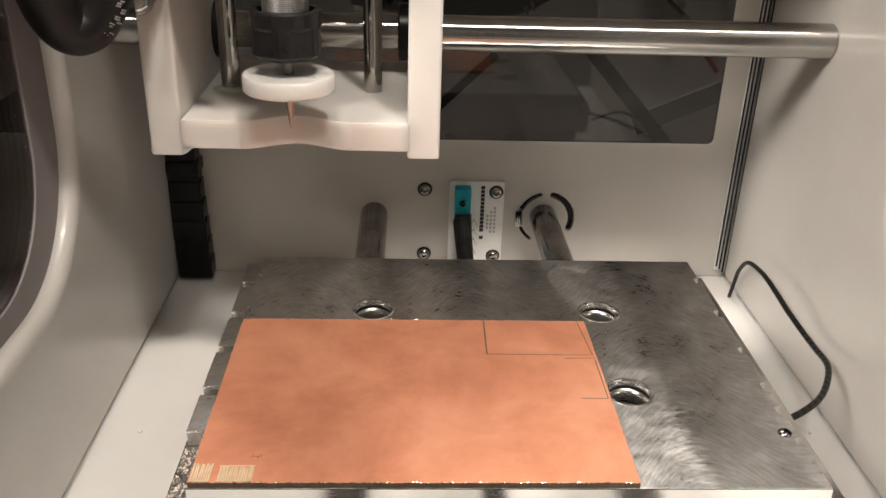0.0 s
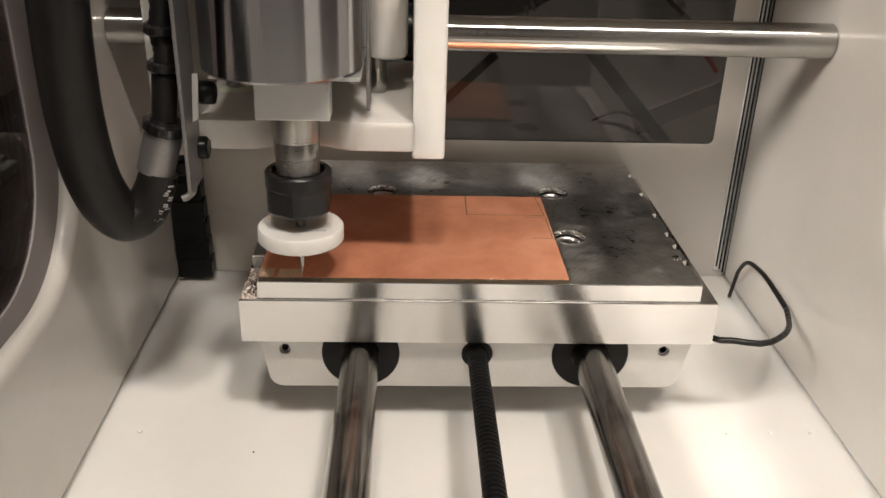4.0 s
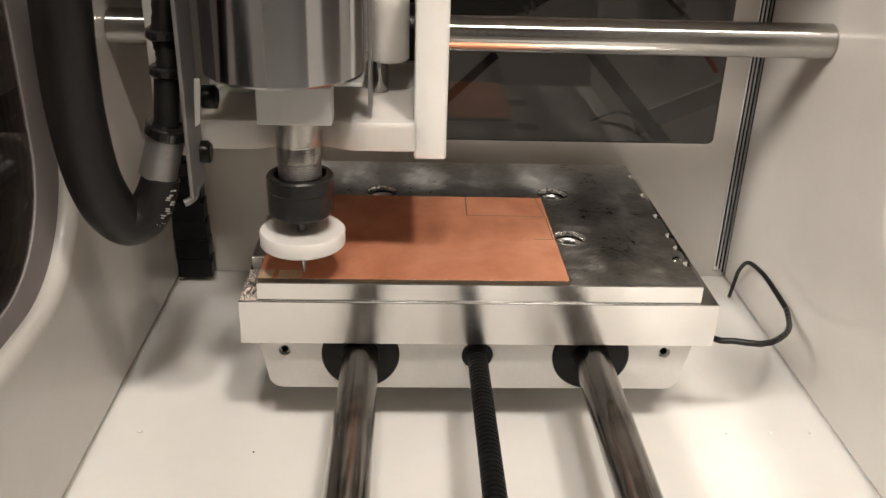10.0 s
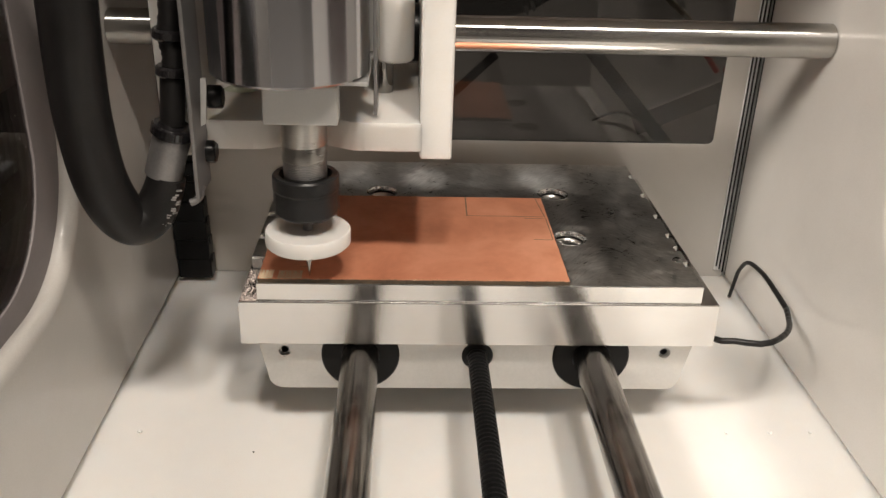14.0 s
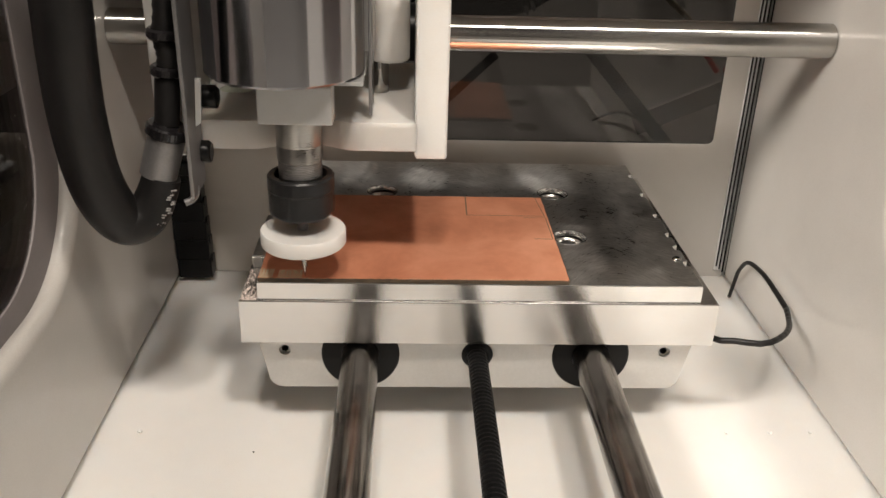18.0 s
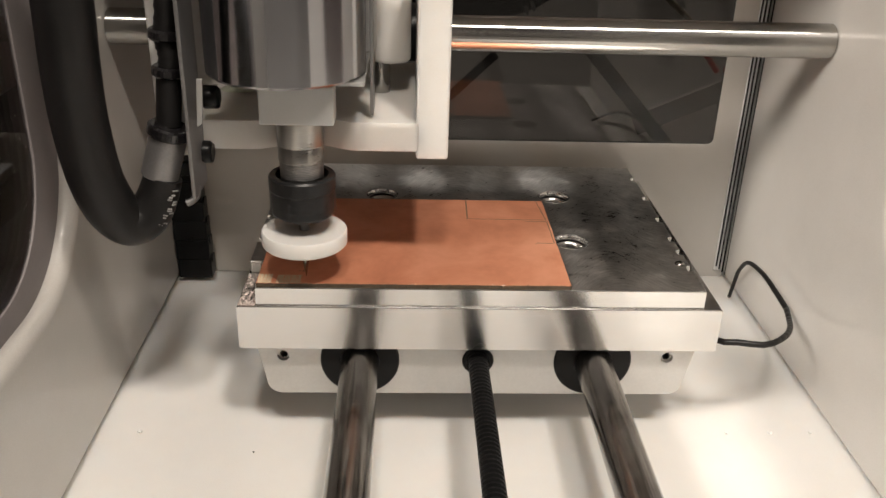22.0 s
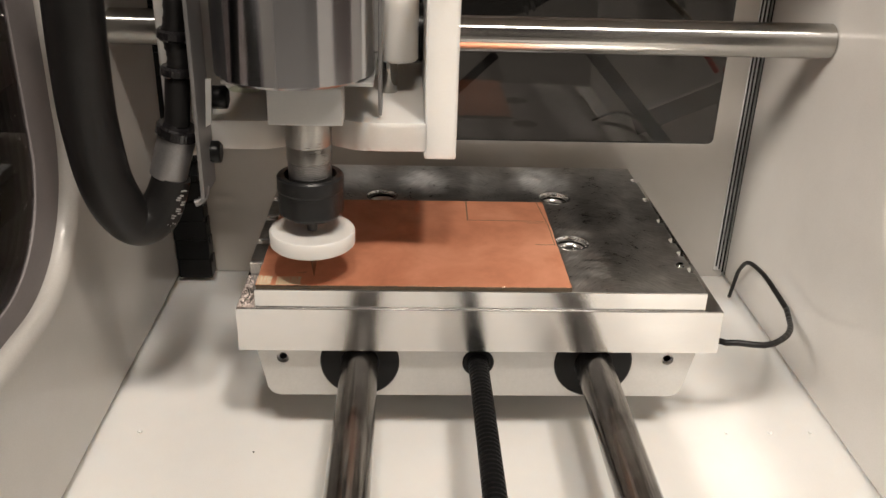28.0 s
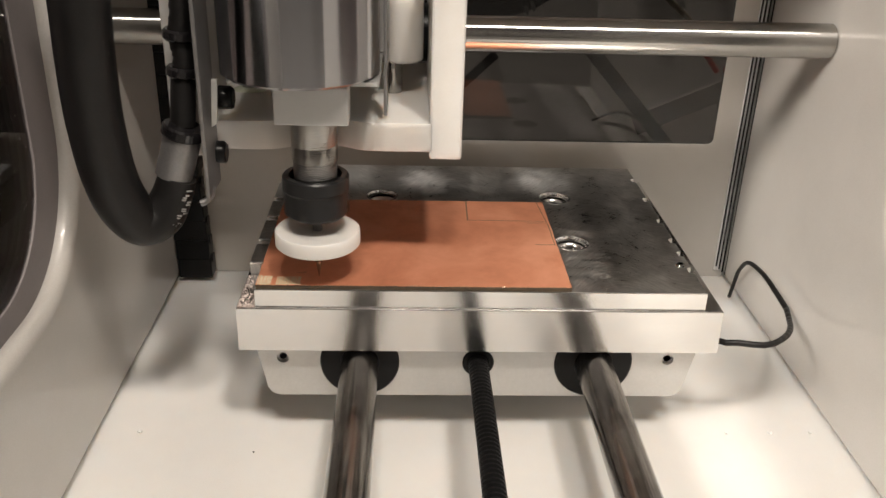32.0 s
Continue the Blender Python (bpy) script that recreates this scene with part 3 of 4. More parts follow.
for k in range(5):
    scratch(12.0 + k * 0.7 + rng.uniform(-0.3, 0.3), 9.0 + rng.uniform(-0.6, 0.6), 12.3 + k * 0.7, 9.3 + rng.uniform(-0.6, 0.6), 0.22)

# pale dust and metal crumbs at the bed's corner
bm = bmesh.new()
for k in range(430):
    x, y = 0.4 + 5.4 * rng.random() ** 1.2, 0.6 + 22 * rng.random() ** 1.9
    s = rng.uniform(0.15, 0.55)
    c = Vector((x, y, s * 0.3 + 0.02))
    vs = [bm.verts.new(c + Vector((rng.uniform(-s, s), rng.uniform(-s, s), rng.uniform(-0.3 * s, s)))) for _ in range(4)]
    for i, j, l in ((0, 1, 2), (0, 1, 3), (0, 2, 3), (1, 2, 3)):
        bm.faces.new((vs[i], vs[j], vs[l]))
CRUMBS = solid("crumbs", bm, M_PINK, (2, 10, 0), "pale laminate crumbs on the corner of the bed", "crumbs", kind="stuff", smooth=0)

# ---------------------------------------------------------------- the carriage, as it stands at x = 0
S0 = 1.6
CAR = thing("carriage", (20 + S0, 40, 47.8), "white plastic carriage on the cross rail", "carriage")
KX0, KX1, KY0, KY1 = -23.9 + S0, 64.4 + S0, 5.0, 84.0
mid = 20.4 + S0
plate = [(KX0 + 4, KY0 + 0.15)]
plate += [(mid + q, KY0 + 0.15 + 3.1 * (1 + math.cos(math.pi * q / 17.0))) for q in np.linspace(-17, 17, 25).tolist()]
plate += [(KX1 - 4, KY0 + 0.15), (KX1 - 4, KY1 - 0.3), (KX0 + 4, KY1 - 0.3)]
part("base_plate", sheet(plate, [], "z", 50.0, 59.0, 0.8), M_CARR, CAR, "white base plate with a curved notch", smooth=40)
side = [(KY0, 47.8), (KY1, 47.8), (KY1, 112), (KY0, 112)]
for x0, x1 in ((KX0, KX0 + 10), (KX1 - 10, KX1)):
    part("side_wall", sheet(side, [circle(66, 74.3, 7.6)], "x", x0, x1, 0.8), M_CARR, CAR, "white side wall", smooth=40)
part("corner_foot", sheet([(KX0, 48.2), (KX0 + 10.4, 48.2), (KX0 + 12.6, 50.0), (KX0, 50.0)], [], "y", KY0 + 0.1, KY1 - 0.1), M_CARR, CAR)
for x0, x1 in ((KX0 + 9.0, KX0 + 13.6), (KX1 - 13.6, KX1 - 9.0)):
    part("rail_bushing", tube(10.3, 6.6, (x0, 66, 74.3), (x1, 66, 74.3)), M_BLACK, CAR, "black rail bushing")
for x in (-5.6 + S0, 42.5 + S0):
    part("lift_rod", rod((x, 42.2, 58.5), (x, 42.2, 119), 3.15, 28), M_STEEL, CAR, "steel lift rod")
part("pin", rod((3.2 + S0, 34, 58.6), (3.2 + S0, 34, 60.2), 1.0, 16, 0.2), M_BLACK, CAR, "small black pin")
grease = lathe([(0.5, 59.9), (3.6, 60.0), (4.6, 59.7), (5.6, 59.2), (5.9, 58.9)], 40, (-5.6 + S0, 42.0, 0), caps=False)
for v in grease.verts:
    q = math.atan2(v.co.y - 42, v.co.x + 5.6 - S0)
    v.co.x += 0.35 * math.sin(3 * q) + 0.25 * math.sin(7 * q)
    v.co.y += 0.35 * math.cos(4 * q)
part("grease", grease, M_GREASE, CAR, "greenish smear of grease")

# ---------------------------------------------------------------- the spindle, as it stands at x = 0 with its tip on the board
AX, AY = 21.0, 2.2
SP = thing("spindle", (AX, AY, 63), "milling spindle with motor, collet nut and hose", "spindle")
MX = 17.8
motor = lathe([(22.4, 75.4), (23.2, 76.2), (23.2, 150)], 80, (MX, AY, 0))
part("motor", motor, M_MOTOR, SP, "satin steel motor can")
part("mount_plate", sheet(rounded(MX - 19.5, MX + 23.3, AY - 12, AY + 36, 0.8), [], "z", 74.2, 75.3, 0.2), M_GREYB, SP, "thin grey mount plate", smooth=40)
part("nose_block", box(11.1, 32.4, -11.5, -2.5, 62.9, 74.1, 0.5), M_GREYB, SP, "bead-blasted grey nose block")
part("nose_sleeve", lathe([(6.6, 41.0), (6.6, 48.2), (7.0, 48.5), (7.0, 52.8), (6.9, 53.0), (6.9, 53.4), (7.0, 53.6), (7.0, 63)], 48, (AX, AY, 0)), M_SLEEVE, SP, "bright steel sleeve")
for k in range(9):
    z = 43.2 + 0.54 * k
    part("thread_ridge", lathe([(6.55, z), (6.7, z + 0.2), (6.7, z + 0.3), (6.55, z + 0.5)], 40, (AX, AY, 0), caps=False), M_GREYP, SP, "dark thread ridge")
part("side_strip", box(41.8, 42.9, 8, 20, 60.4, 150, 0.3), M_GREYP, SP, "narrow grey metal strip")
part("strip_flange", sheet([(-6.2, 75.0), (-4.6, 75.0), (-5.6, 62.0), (-7.2, 61.0)], [], "y", -8.0, -7.0), M_GREYB, SP, "thin bright bracket flange", smooth=0)
for x, off in ((-5.6 + S0, 1.5), (42.5 + S0, 3.4)):
    part("slide_bushing", lathe([(6.0, 69.8), (6.7, 70.6), (6.7, 90.5)], 36, (x + off, 42.2, 0)), M_CARR, SP, "white slide bushing")
part("back_bracket", box(AX - 18, AX + 22, 26, 34, 76, 130, 0.6), M_GREYB, SP)
for z, y, dx in ((66.5, 4, 0.0), (50.0, 2, -2.8)):
    knob = lathe([(3.0, 0), (3.6, 0.6), (3.6, 4.6), (3.0, 5.2)], 6)
    bmesh.ops.rotate(knob, matrix=Matrix.Rotation(radians(90), 3, "Y"), verts=knob.verts)
    bmesh.ops.translate(knob, vec=Vector((-7.9 + dx, y, z)), verts=knob.verts)
    part("clamp_bolt", knob, M_BLACK, SP, "black hexagon clamp bolt", smooth=20)

# spinning group
nut = bmesh.new()
SEG = 72


def hex_r(a, across, limit):
    b = (a + math.pi / 6) % (math.pi / 3) - math.pi / 6
    return min(across / math.cos(b), limit)


rings = []
for z, across, limit in ((29.6, 7.6, 8.2), (30.6, 9.0, 9.6), (31.2, 9.5, 10.3), (38.2, 9.5, 10.3), (39.2, 10.3, 10.35), (43.0, 10.3, 10.3), (43.5, 9.8, 9.8), (43.5, 8.2, 8.2), (41.0, 7.9, 7.9)):
    rings.append([nut.verts.new((AX + hex_r(2 * math.pi * i / SEG, across, limit) * math.cos(2 * math.pi * i / SEG), AY + hex_r(2 * math.pi * i / SEG, across, limit) * math.sin(2 * math.pi * i / SEG), z)) for i in range(SEG)])
for a, b in zip(rings, rings[1:]):
    for i in range(SEG):
        nut.faces.new((a[i], a[(i + 1) % SEG], b[(i + 1) % SEG], b[i]))
nut.faces.new(rings[0][::-1])
nut.faces.new(rings[-1])
SPIN = part("collet_nut", nut, M_NUT, SP, "black hexagon collet nut", at=(AX, AY, 37), smooth=25)
part("tool_shank", rod((AX, AY, 16.5), (AX, AY, 32), 1.6, 20), M_GREYP, SPIN, "steel tool shank")
part("engraving_tip", rod((AX, AY, 7.85), (AX, AY, 16.6), 0.08, 20, r2=1.55), M_STEEL, SPIN, "sharp steel engraving tip")
disc = lathe([(1.7, 20.2), (12.9, 19.8), (13.5, 20.4), (13.5, 24.4), (13.1, 24.9), (4.0, 24.9), (3.0, 24.6), (1.7, 24.6)], 64, (AX, AY, 0))
part("collar_disc", disc, M_DISC, SPIN, "white nylon collar disc")
part("disc_slot", box(AX + 5, AX + 8.6, AY - 5.4, AY - 3.6, 24.3, 24.95, 0.3), M_GREYINK, SPIN)

# hose and cable on the spindle
HOSE = [(-32.0, -27, 150), (-32.8, -26, 120), (-33.6, -25.0, 97.6), (-34.8, -23.0, 83.0), (-35.8, -20.0, 66.9), (-35.5, -16.0, 49.2), (-33.6, -12.0, 37.6), (-30.0, -9.0, 31.2), (-25.1, -7.0, 32.2), (-21.7, -5.5, 37.9), (-19.2, -5.0, 44.8)]
JOINT = (-19.2, -5.0, 46.0)
hose = part("hose", sweep(HOSE, lambda u: 7.6 if u < 0.6 else 7.6 - (u - 0.6) * 5, 24, 10), M_RUBBER, SP, "dusty black ribbed hose", at=JOINT)
path = smooth_path(HOSE, 10)
for k in range(26):
    i = len(path) - 34 + int(k * 1.2)
    q, d = path[i], (path[i + 1] - path[i - 1]).normalized()
    out = d.cross(Vector((0, 1, 0))).normalized()
    front = out.cross(d).normalized()
    front = front if front.y < 0 else -front
    a = radians(40 + 30 * rng.random())
    away = (front * math.cos(a) - out * math.sin(a)).normalized()
    round_way = away.cross(d).normalized()
    c = q + away * (6.0 + 0.018 * (26 - k))
    bm = box(-0.5 - 0.8 * rng.random(), 0.4 + 0.8 * rng.random(), -0.14 - 0.12 * rng.random(), 0.14 + 0.14 * rng.random(), -0.2, 0.2)
    bmesh.ops.transform(bm, matrix=Matrix.Translation(c) @ Matrix((round_way, d, away)).transposed().to_4x4(), verts=bm.verts)
    part("print_bar", bm, M_PALEINK, hose, "worn pale print", smooth=0)
part("side_strip", box(-9.6, -8.4, -12, 4, 40, 150, 0.3), M_GREYP, hose, "narrow grey metal strip")
part("strip_hook", sweep([(-9.1, -6, 42), (-9.4, -7, 39.4), (-10.7, -8, 38), (-12.3, -8.5, 37.4)], 1.1), M_GREYP, hose)
part("hose_ferrule", rod((-20.4, -5, 44.6), (-16.4, -5, 57.5), 5.5, 32, 0.5, None), M_GREYP, hose, "grey metal hose ferrule")
part("ferrule_ring", rod((-16.6, -5, 57.0), (-15.6, -5, 60.4), 6.4, 32, 0.6), M_GLOSS, hose, "glossy black ring")
part("hose_neck", rod((-16.4, -4, 60), (-15.4, -2, 74), 3.6, 24), M_RUBBER, SP, "black hose neck")
for z in (74, 84.5):
    part("cable_tie", rod((-15.6, -2, z), (-15.2, -2, z + 3.2), 4.7, 28, 0.7), M_GLOSS, SP, "glossy black band")
part("cable", sweep([(-15.6, -2, 72), (-14.6, -2, 80), (-15.4, -2, 86), (-14.2, -2, 94), (-14.6, -1, 110), (-14, 0, 150)], 3.1, 18, 8, 0.25, 3), M_RUBBER, SP, "black cable")

# ---------------------------------------------------------------- on the back wall
SEN = thing("sensor_board", (87, YB - 1.5, -25), "white sensor board with a cyan connector screwed to the back wall", "circuit board")
part("board", sheet(rounded(74.2, 99.8, -46, -5.6, 1.2, 4), [], "y", YB - 1.7, YB - 0.05), M_PCB, SEN)
con = part("connector", box(76.6, 84.0, YB - 7.5, YB - 1.7, -22.5, -7.2, 0.5), M_CYAN, SEN, "cyan plastic connector")
part("connector_latch", box(76.9, 83.7, YB - 8.3, YB - 7.4, -9.6, -6.8, 0.3), M_CYAN, con)
part("contact", rod((80.3, YB - 8.0, -14), (80.3, YB - 7.4, -14), 1.6, 20), M_STEEL, con, "bright round contact")
part("contact_bore", rod((80.3, YB - 8.2, -14), (80.3, YB - 7.9, -14), 0.7, 16), M_INK, con)
part("sensor_cable", sweep([(80.5, YB - 6, -20), (80.7, YB - 8, -25), (81.3, YB - 9, -33), (82.3, YB - 8.5, -42), (82.5, YB - 8, -53)], 4.0, 18), M_RUBBER, SEN, "thick black cable")
for k in range(14):
    if k != 12:
        part("lettering_bar", box(88.9, 90.7, YB - 1.85, YB - 1.68, -7.6 - 1.95 * k - 1.65, -7.6 - 1.95 * k), M_INK, SEN, "black printed bar", smooth=0)
for k, (x, z0, n) in enumerate(((95.3, -18, 7), (93.6, -20, 6), (91.9, -22, 4))):
    for j in range(n):
        part("lettering_bar", box(x, x + 1.0, YB - 1.85, YB - 1.68, z0 - 2.0 * j - 1.3, z0 - 2.0 * j), M_GREYINK, SEN, "grey printed bar", smooth=0)
for k in range(4):
    for s in (-1, 1):
        bm = sheet([(86.2, -24 - 5 * k), (86.2, -24.7 - 5 * k), (86.2 + s * 1.7, -28.5 - 5 * k), (86.2 + s * 1.7, -27.8 - 5 * k)], [], "y", YB - 1.85, YB - 1.68)
        part("chevron_bar", bm, M_GREYINK, SEN, "grey printed chevron", smooth=0)
for x, z in ((96.0, -10.6), (95.9, -43.4)):
    screw((x, YB - 1.7, z), 2.6, SEN)
for x, z in ((62.8, -10.2), (62.9, -43.2)):
    t = thing("wall_screw", (x, YB, z), "domed steel socket screw in the back wall", "screw", "screws in the back wall")
    screw((x, YB - 0.1, z), 2.7, t, "screw_head")
spring = thing("spring", (107, YB + 2, -25), "small steel coil spring in a wall slot", "spring")
for k in range(3):
    part("coil", sweep([(106.2 + k * 0.9, YB - 0.4, -20.5), (105.9 + k * 0.9, YB - 1.0, -24.5), (106.2 + k * 0.9, YB - 0.4, -28.5)], 0.32, 8), M_STEEL, spring)
solid("slot_backing", box(100, 140, YB + 3.3, YB + 4.2, -44, -6), M_BLACK, (120, YB + 3.7, -25), "black backing behind the wall slots", "backing", kind="structure")

RIB = thing("ribbon_cable", (208, 124, -50), "white ribbon with dark conductors up the corner of the walls", "ribbon cable")
part("ribbon", box(205.0, 209.2, 125.6, 126.8, -50, 150, 0.2), M_PCB, RIB)
for k in range(4):
    x = 205.4 + 1.4 * k
    part("conductor", sweep([(x + 0.3, 125.2 - 0.7 * k, -47.5 - 1.3 * k), (x + 0.1, 125.2 - 0.7 * k, 20), (x, 125.2 - 0.6 * k, 150)], 0.42, 8, 3), M_BLACK, RIB, "thin dark conductor")

CHAIN = thing("cable_chain", (-44.5, 121, FLOOR), "black cable chain hanging down the corner of the back wall", "cable chain")
for k in range(21):
    z = FLOOR + 2 + 9.6 * k
    lean = -0.05 * (z - FLOOR) + 0.8
    part("chain_link", box(-52.0 + lean, -36.8 + lean, 115.5, 124.5, z, z + 9.5, 0.45), M_BLACK, CHAIN)
    part("link_pin", rod((-52.4 + lean, 119.5, z + 8.6), (-36.4 + lean, 119.5, z + 8.6), 2.2, 14), M_BLACK, CHAIN)
part("chain_clip", box(-56.5, -38.0, 114.6, 126.6, -1, 5.5, 1.0), M_BLACK, CHAIN, "black plastic clip")

bm = bmesh.new()
for k in range(120):
    y, z, s = rng.uniform(-60, -3), rng.uniform(20, 90), rng.uniform(0.12, 0.5)
    c = Vector((XL - 5.85, y, z))
    vs = [bm.verts.new(c + Vector((0, rng.uniform(-s, s), rng.uniform(-s, s)))) for _ in range(3)] + [bm.verts.new(c + Vector((0.12, 0, 0)))]
    for i, j, l in ((0, 1, 3), (1, 2, 3), (0, 2, 3), (0, 1, 2)):
        bm.faces.new((vs[i], vs[j], vs[l]))
solid("dust", bm, M_PINK, (XL - 5.85, -40, 50), "pale dust specks stuck on the side window", "dust", kind="stuff", smooth=0)

# specks on the floor: four white ones paint lamp reflections, one is a dark crumb
for x, y, s in ((-38.3, 0.8, 1.0), (171, 1.1, 0.8), (187, 1.2, 0.95), (202, 1.3, 0.8), (3, -10, 0.35)):
    bm = bmesh.new()
    bmesh.ops.create_icosphere(bm, subdivisions=1, radius=s)
    for v in bm.verts:
        v.co = Vector((v.co.x * rng.uniform(0.8, 1.3), v.co.y * rng.uniform(0.8, 1.3), v.co.z * 0.7)) + Vector((x, y, FLOOR + s * 0.6))
    solid("floor_speck", bm, M_PCB if s > 0.4 else M_INK, (x, y, FLOOR), "tiny speck on the floor; white ones stand for lamp reflections", "chip", "chips on the floor", smooth=0)

# ---------------------------------------------------------------- cable to the bed: a still loop and a chain of stiff links
LOOP = [(206, 104, FLOOR + 1), (205.5, 100, -43), (205, 96, -35), (204.5, 87, -27), (204, 70, -23.7), (204, 55, -24.4), (204, 43, -25.7)]
CAB = thing("bed_cable", (204, 100, FLOOR), "thin black cable looping from the wall corner to the bed", "cable")
part("cable_loop", sweep(LOOP, lambda u: 0.85 + 0.25 * u, 12), M_RUBBER, CAB)
FAR = [(204, 43, -25.7), (200.6, 33, -24.5), (195.0, 20.5, -20.5), (187.5, 8.5, -17), (177.5, 0.8, -15.7), (167, 2.4, -15.5), (160.5, 6, -16.5), (158.5, 25, -18), (157, 60, -20)]
NEAR = [(204, 43, -25.7), (205.8, 30, -28.5), (205.2, 18, -28), (201.5, 0, -24.5), (191, -19, -22.5), (179, -31, -21.2), (165, -40, -20), (159, -44, -19), (157, -40, -20)]
LINKS = 28


def evenly(points, n):
    path = smooth_path(points, 10)
    run = [0.0]
    for a, b in zip(path, path[1:]):
        run.append(run[-1] + (b - a).length)
    out = []
    for k in range(n + 1):
        want, i = run[-1] * k / n, 0
        while i < len(run) - 2 and run[i + 1] < want:
            i += 1
        f = (want - run[i]) / max(run[i + 1] - run[i], 1e-9)
        out.append(path[i].lerp(path[i + 1], min(f, 1)))
    return out


far_pts, near_pts = evenly(FAR, LINKS), evenly(NEAR, LINKS)
links = []
for k in range(LINKS):
    length = max((far_pts[k + 1] - far_pts[k]).length, (near_pts[k + 1] - near_pts[k]).length)
    base = ORIGIN[CAB.name]
    bm = lathe([(0.7, -0.6), (0.98, -0.35), (1.1, 0), (1.1, length), (0.98, length + 0.35), (0.7, length + 0.6)], 12, tuple(base))
    links.append(part("cable_link", bm, M_RUBBER, CAB))

# ---------------------------------------------------------------- the room
RX0, RX1, RY0, RY1, RZ0, RZ1 = -1350, 1500, -1350, 1450, FLOOR - 10.5, 1600
solid("ground", box(RX0, RX1, RY0, RY1, RZ0 - 40, RZ0), M_TABLE, (80, 0, RZ0), "grey bench top under the machine", kind="structure")
for nm, b in (("room_wall_1", (RX0, RX1, RY1, RY1 + 30, RZ0, RZ1)), ("room_wall_2", (RX0, RX1, RY0 - 30, RY0, RZ0, RZ1)), ("room_wall_3", (RX0 - 30, RX0, RY0, RY1, RZ0, RZ1)), ("room_wall_4", (RX1, RX1 + 30, RY0, RY1, RZ0, RZ1)), ("room_ceiling", (RX0, RX1, RY0, RY1, RZ1, RZ1 + 30))):
    solid(nm, box(*b), M_ROOM, (b[0], b[2], b[4]), "plain painted room surface", kind="structure")

# ---------------------------------------------------------------- keys
BED_Y = [(0.0, -99.5), (0.4, -99.4), (0.5, -95.9), (1.0, -73.6), (1.5, -51.0), (2.0, -28.5), (2.5, -6.0), (2.64, -0.2), (2.75, 0.0), (9.6, 0.0), (10.0, -0.9), (10.5, -3.7), (11.0, -6.5), (11.5, -4.7), (12.0, -1.7), (12.4, 0.0), (13.6, 0.0),
         (14.0, -1.2), (14.5, 0.0), (15.5, -3.2), (16.5, -6.5), (17.0, -6.5), (17.5, -3.35), (18.0, -0.6), (18.5, -1.7), (19.0, -1.7), (19.5, -2.9), (20.0, -4.9), (20.5, -1.7), (21.0, -2.2), (21.5, -2.2), (22.0, -4.3), (22.5, -2.2),
         (23.5, -2.2), (24.0, -3.7), (24.5, -3.4), (25.0, -2.2), (25.5, -1.7), (26.5, -4.0), (27.5, -6.0), (28.0, -5.5), (28.5, -2.8), (29.0, -1.7), (29.5, -1.7), (30.0, -1.2), (30.5, -0.6), (31.0, -3.35), (31.5, -6.0), (32.0, -5.5)]
CAR_X = [(0.0, -1.6), (0.5, -1.4), (1.0, -1.1), (1.5, -0.85), (2.0, -0.5), (2.5, 0.0), (9.6, 0.0), (10.0, 0.5), (10.5, 0.4), (11.0, 0.27), (11.5, 0.0), (12.0, 0.0), (12.5, 0.14), (13.0, 0.7), (13.5, 1.0), (14.0, 2.2), (14.5, 3.0), (15.5, 3.2), (16.5, 2.3),
         (17.0, 0.7), (18.0, 0.7), (18.5, 1.8), (19.0, 1.8), (20.0, 2.05), (20.5, 1.9), (21.0, 1.1), (22.0, 1.1), (22.5, 1.3), (23.0, 2.75), (24.0, 2.8), (25.0, 2.8), (25.5, 3.6), (26.5, 4.2), (27.5, 4.3), (28.0, 3.6), (28.5, 3.9), (29.0, 4.1),
         (29.5, 5.25), (30.0, 5.25), (30.5, 6.9), (31.0, 7.2), (31.5, 6.6), (32.0, 5.25)]
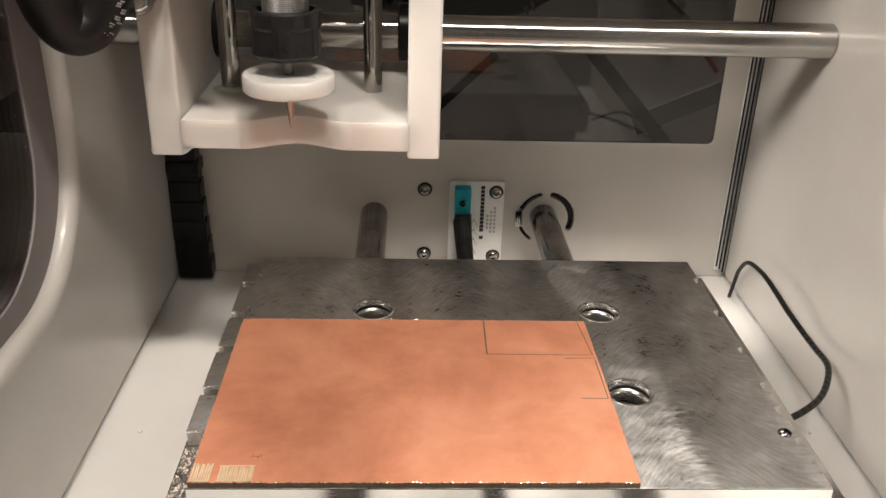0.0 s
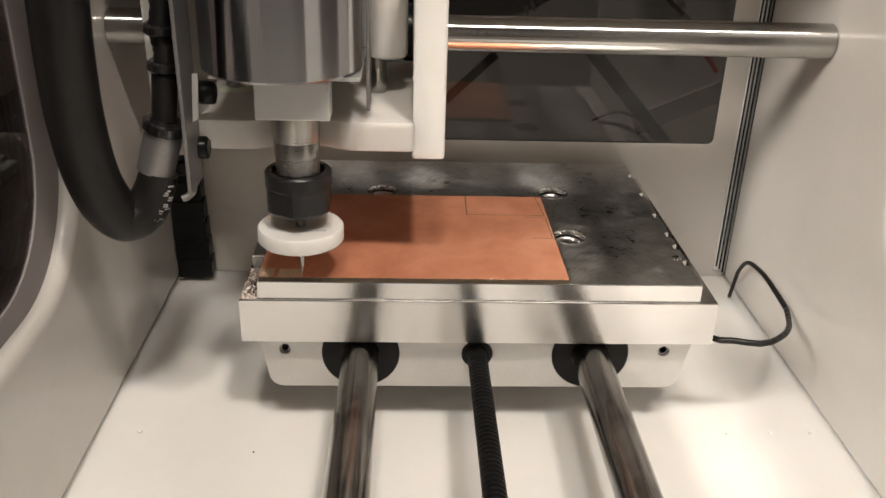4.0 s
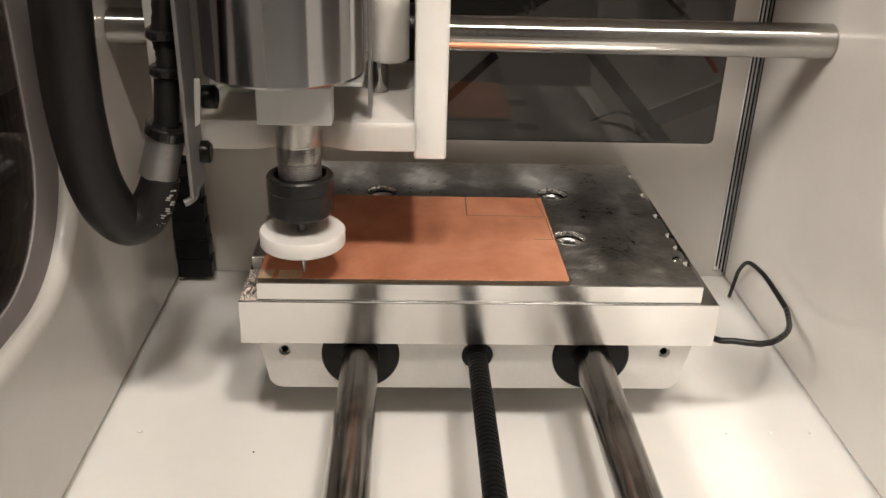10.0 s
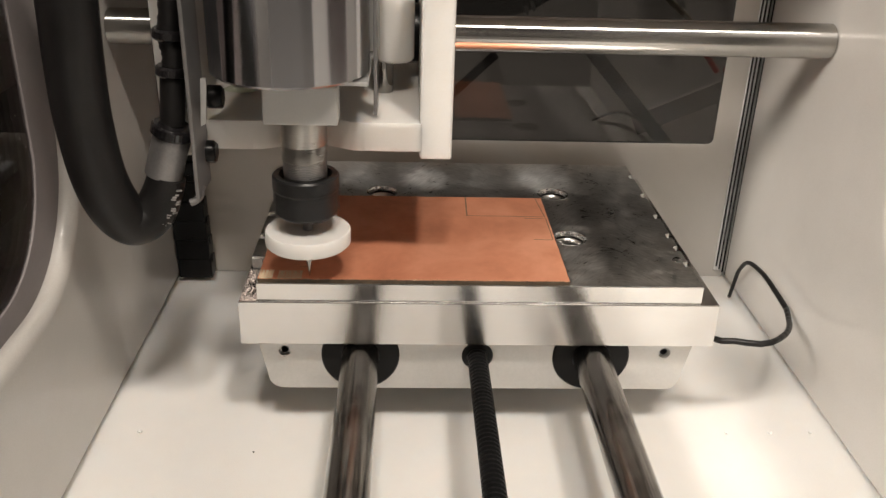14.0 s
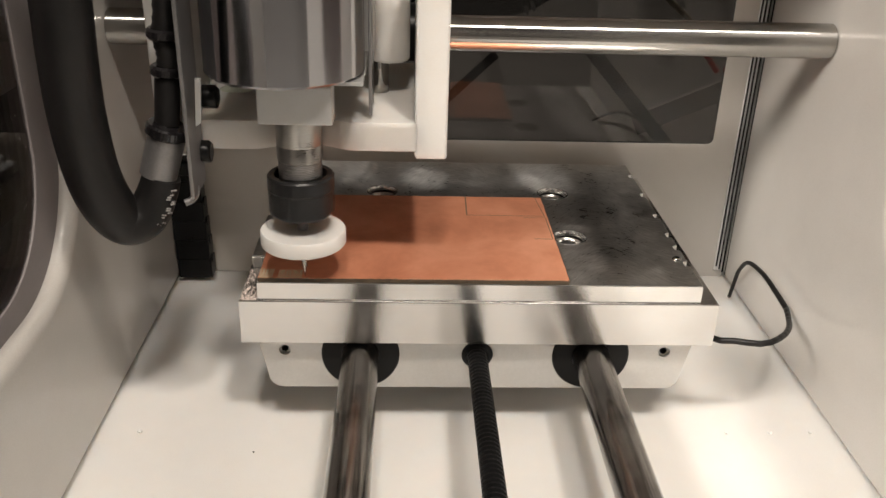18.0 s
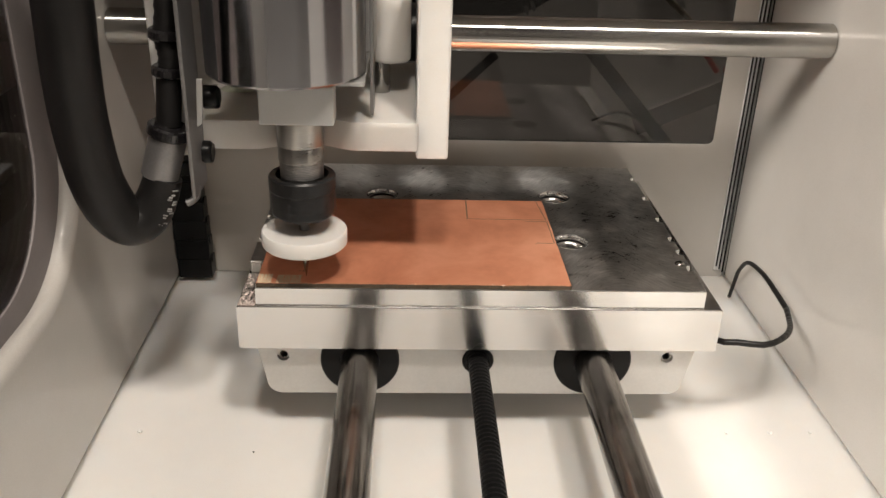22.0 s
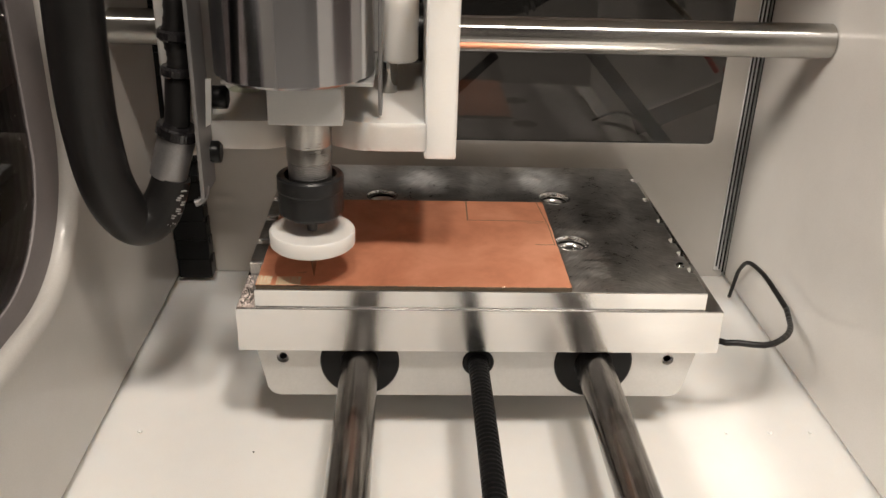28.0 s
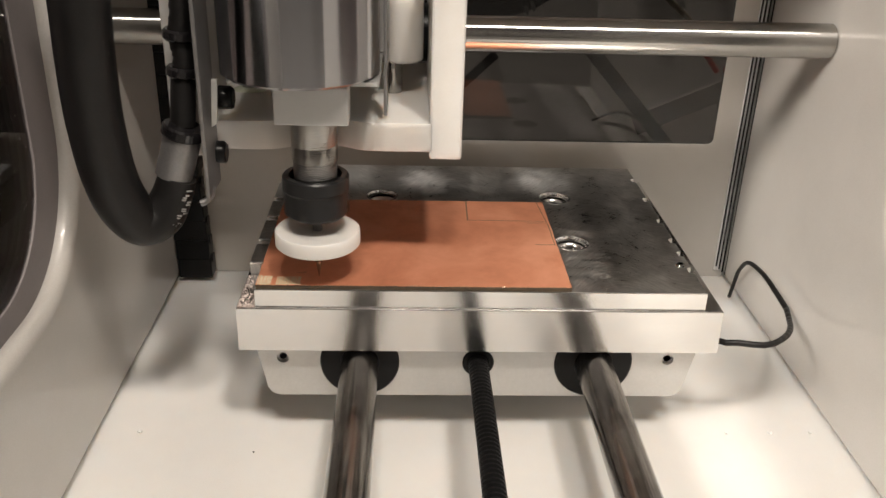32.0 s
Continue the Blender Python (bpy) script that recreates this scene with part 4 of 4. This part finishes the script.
LIFT_Z = [(0.0, 49.8), (2.8, 49.8), (2.9, 47.3), (3.0, 43.6), (3.1, 38.8), (3.2, 34.2), (3.3, 29.6), (3.4, 25.0), (3.5, 20.1), (3.9, 1.6), (4.1, 1.35), (9.2, 1.35), (9.5, 0.5), (9.7, 0.0), (12.1, 0.0), (12.4, 1.35), (13.0, 1.1), (13.4, 0.1), (18.1, 0.1), (18.4, 1.1), (18.6, 1.0), (19.0, 0.5), (19.4, 0.1),
          (20.6, 0.0), (20.9, 1.1), (21.1, 1.1), (21.4, 0.0), (22.6, 0.0), (22.9, 1.1), (23.1, 1.0), (23.4, 0.2), (24.6, 0.0), (24.9, 1.1), (25.2, 1.1), (25.5, 0.8), (26.0, 0.0), (28.6, 0.0), (28.9, 1.35), (29.1, 1.35), (29.4, 0.5), (29.7, 0.0), (32.0, 0.0)]


def at_time(rows, t):
    return float(np.interp(t, [r[0] for r in rows], [r[1] for r in rows]))


def motions():
    for ob in (BED, BOARD, CRUMBS):
        o = ob.location.copy()
        walk(ob, [(t, Matrix.Translation(o + Vector((0, s * MM, 0)))) for t, s in BED_Y])
    o = CAR.location.copy()
    walk(CAR, [(t, Matrix.Translation(o + Vector((x * MM, 0, 0)))) for t, x in CAR_X])
    o = SP.location.copy()
    times = sorted({t for t, _ in CAR_X} | {t for t, _ in LIFT_Z})
    walk(SP, [(t, Matrix.Translation(o + Vector((at_time(CAR_X, t) * MM, 0, at_time(LIFT_Z, t) * MM)))) for t in times])
    o = SPIN.location.copy()
    rows, turn = [(0.0, Matrix.Translation(o)), (4.2, Matrix.Translation(o))], 0.0
    for k in range(1, int((32.0 - 4.2) * FPS) + 1):
        turn += min(83.0, 6.0 * k)
        rows.append((4.2 + k / FPS, Matrix.Translation(o) @ Matrix.Rotation(radians(turn % 360), 4, "Z")))
    walk(SPIN, rows)
    o = hose.location.copy()
    walk(hose, [(t, Matrix.Translation(o + Vector((-4.5, 0, 6.5)) * (MM * u)) @ Matrix.Rotation(radians(5 * u), 4, "Y")) for t, u in ((0.0, 1.0), (2.85, 1.0), (3.2, 0.5), (3.6, 0.0), (32.0, 0.0))])
    base = ORIGIN[CAB.name]
    for k, link in enumerate(links):
        rows = []
        for t, s in BED_Y:
            u = min(max(-s / 99.5, 0), 1)
            a, b = far_pts[k].lerp(near_pts[k], u), far_pts[k + 1].lerp(near_pts[k + 1], u)
            rows.append((t, Matrix.Translation((a - base) * MM) @ (b - a).to_track_quat("Z", "Y").to_matrix().to_4x4()))
        walk(link, rows)


motions()
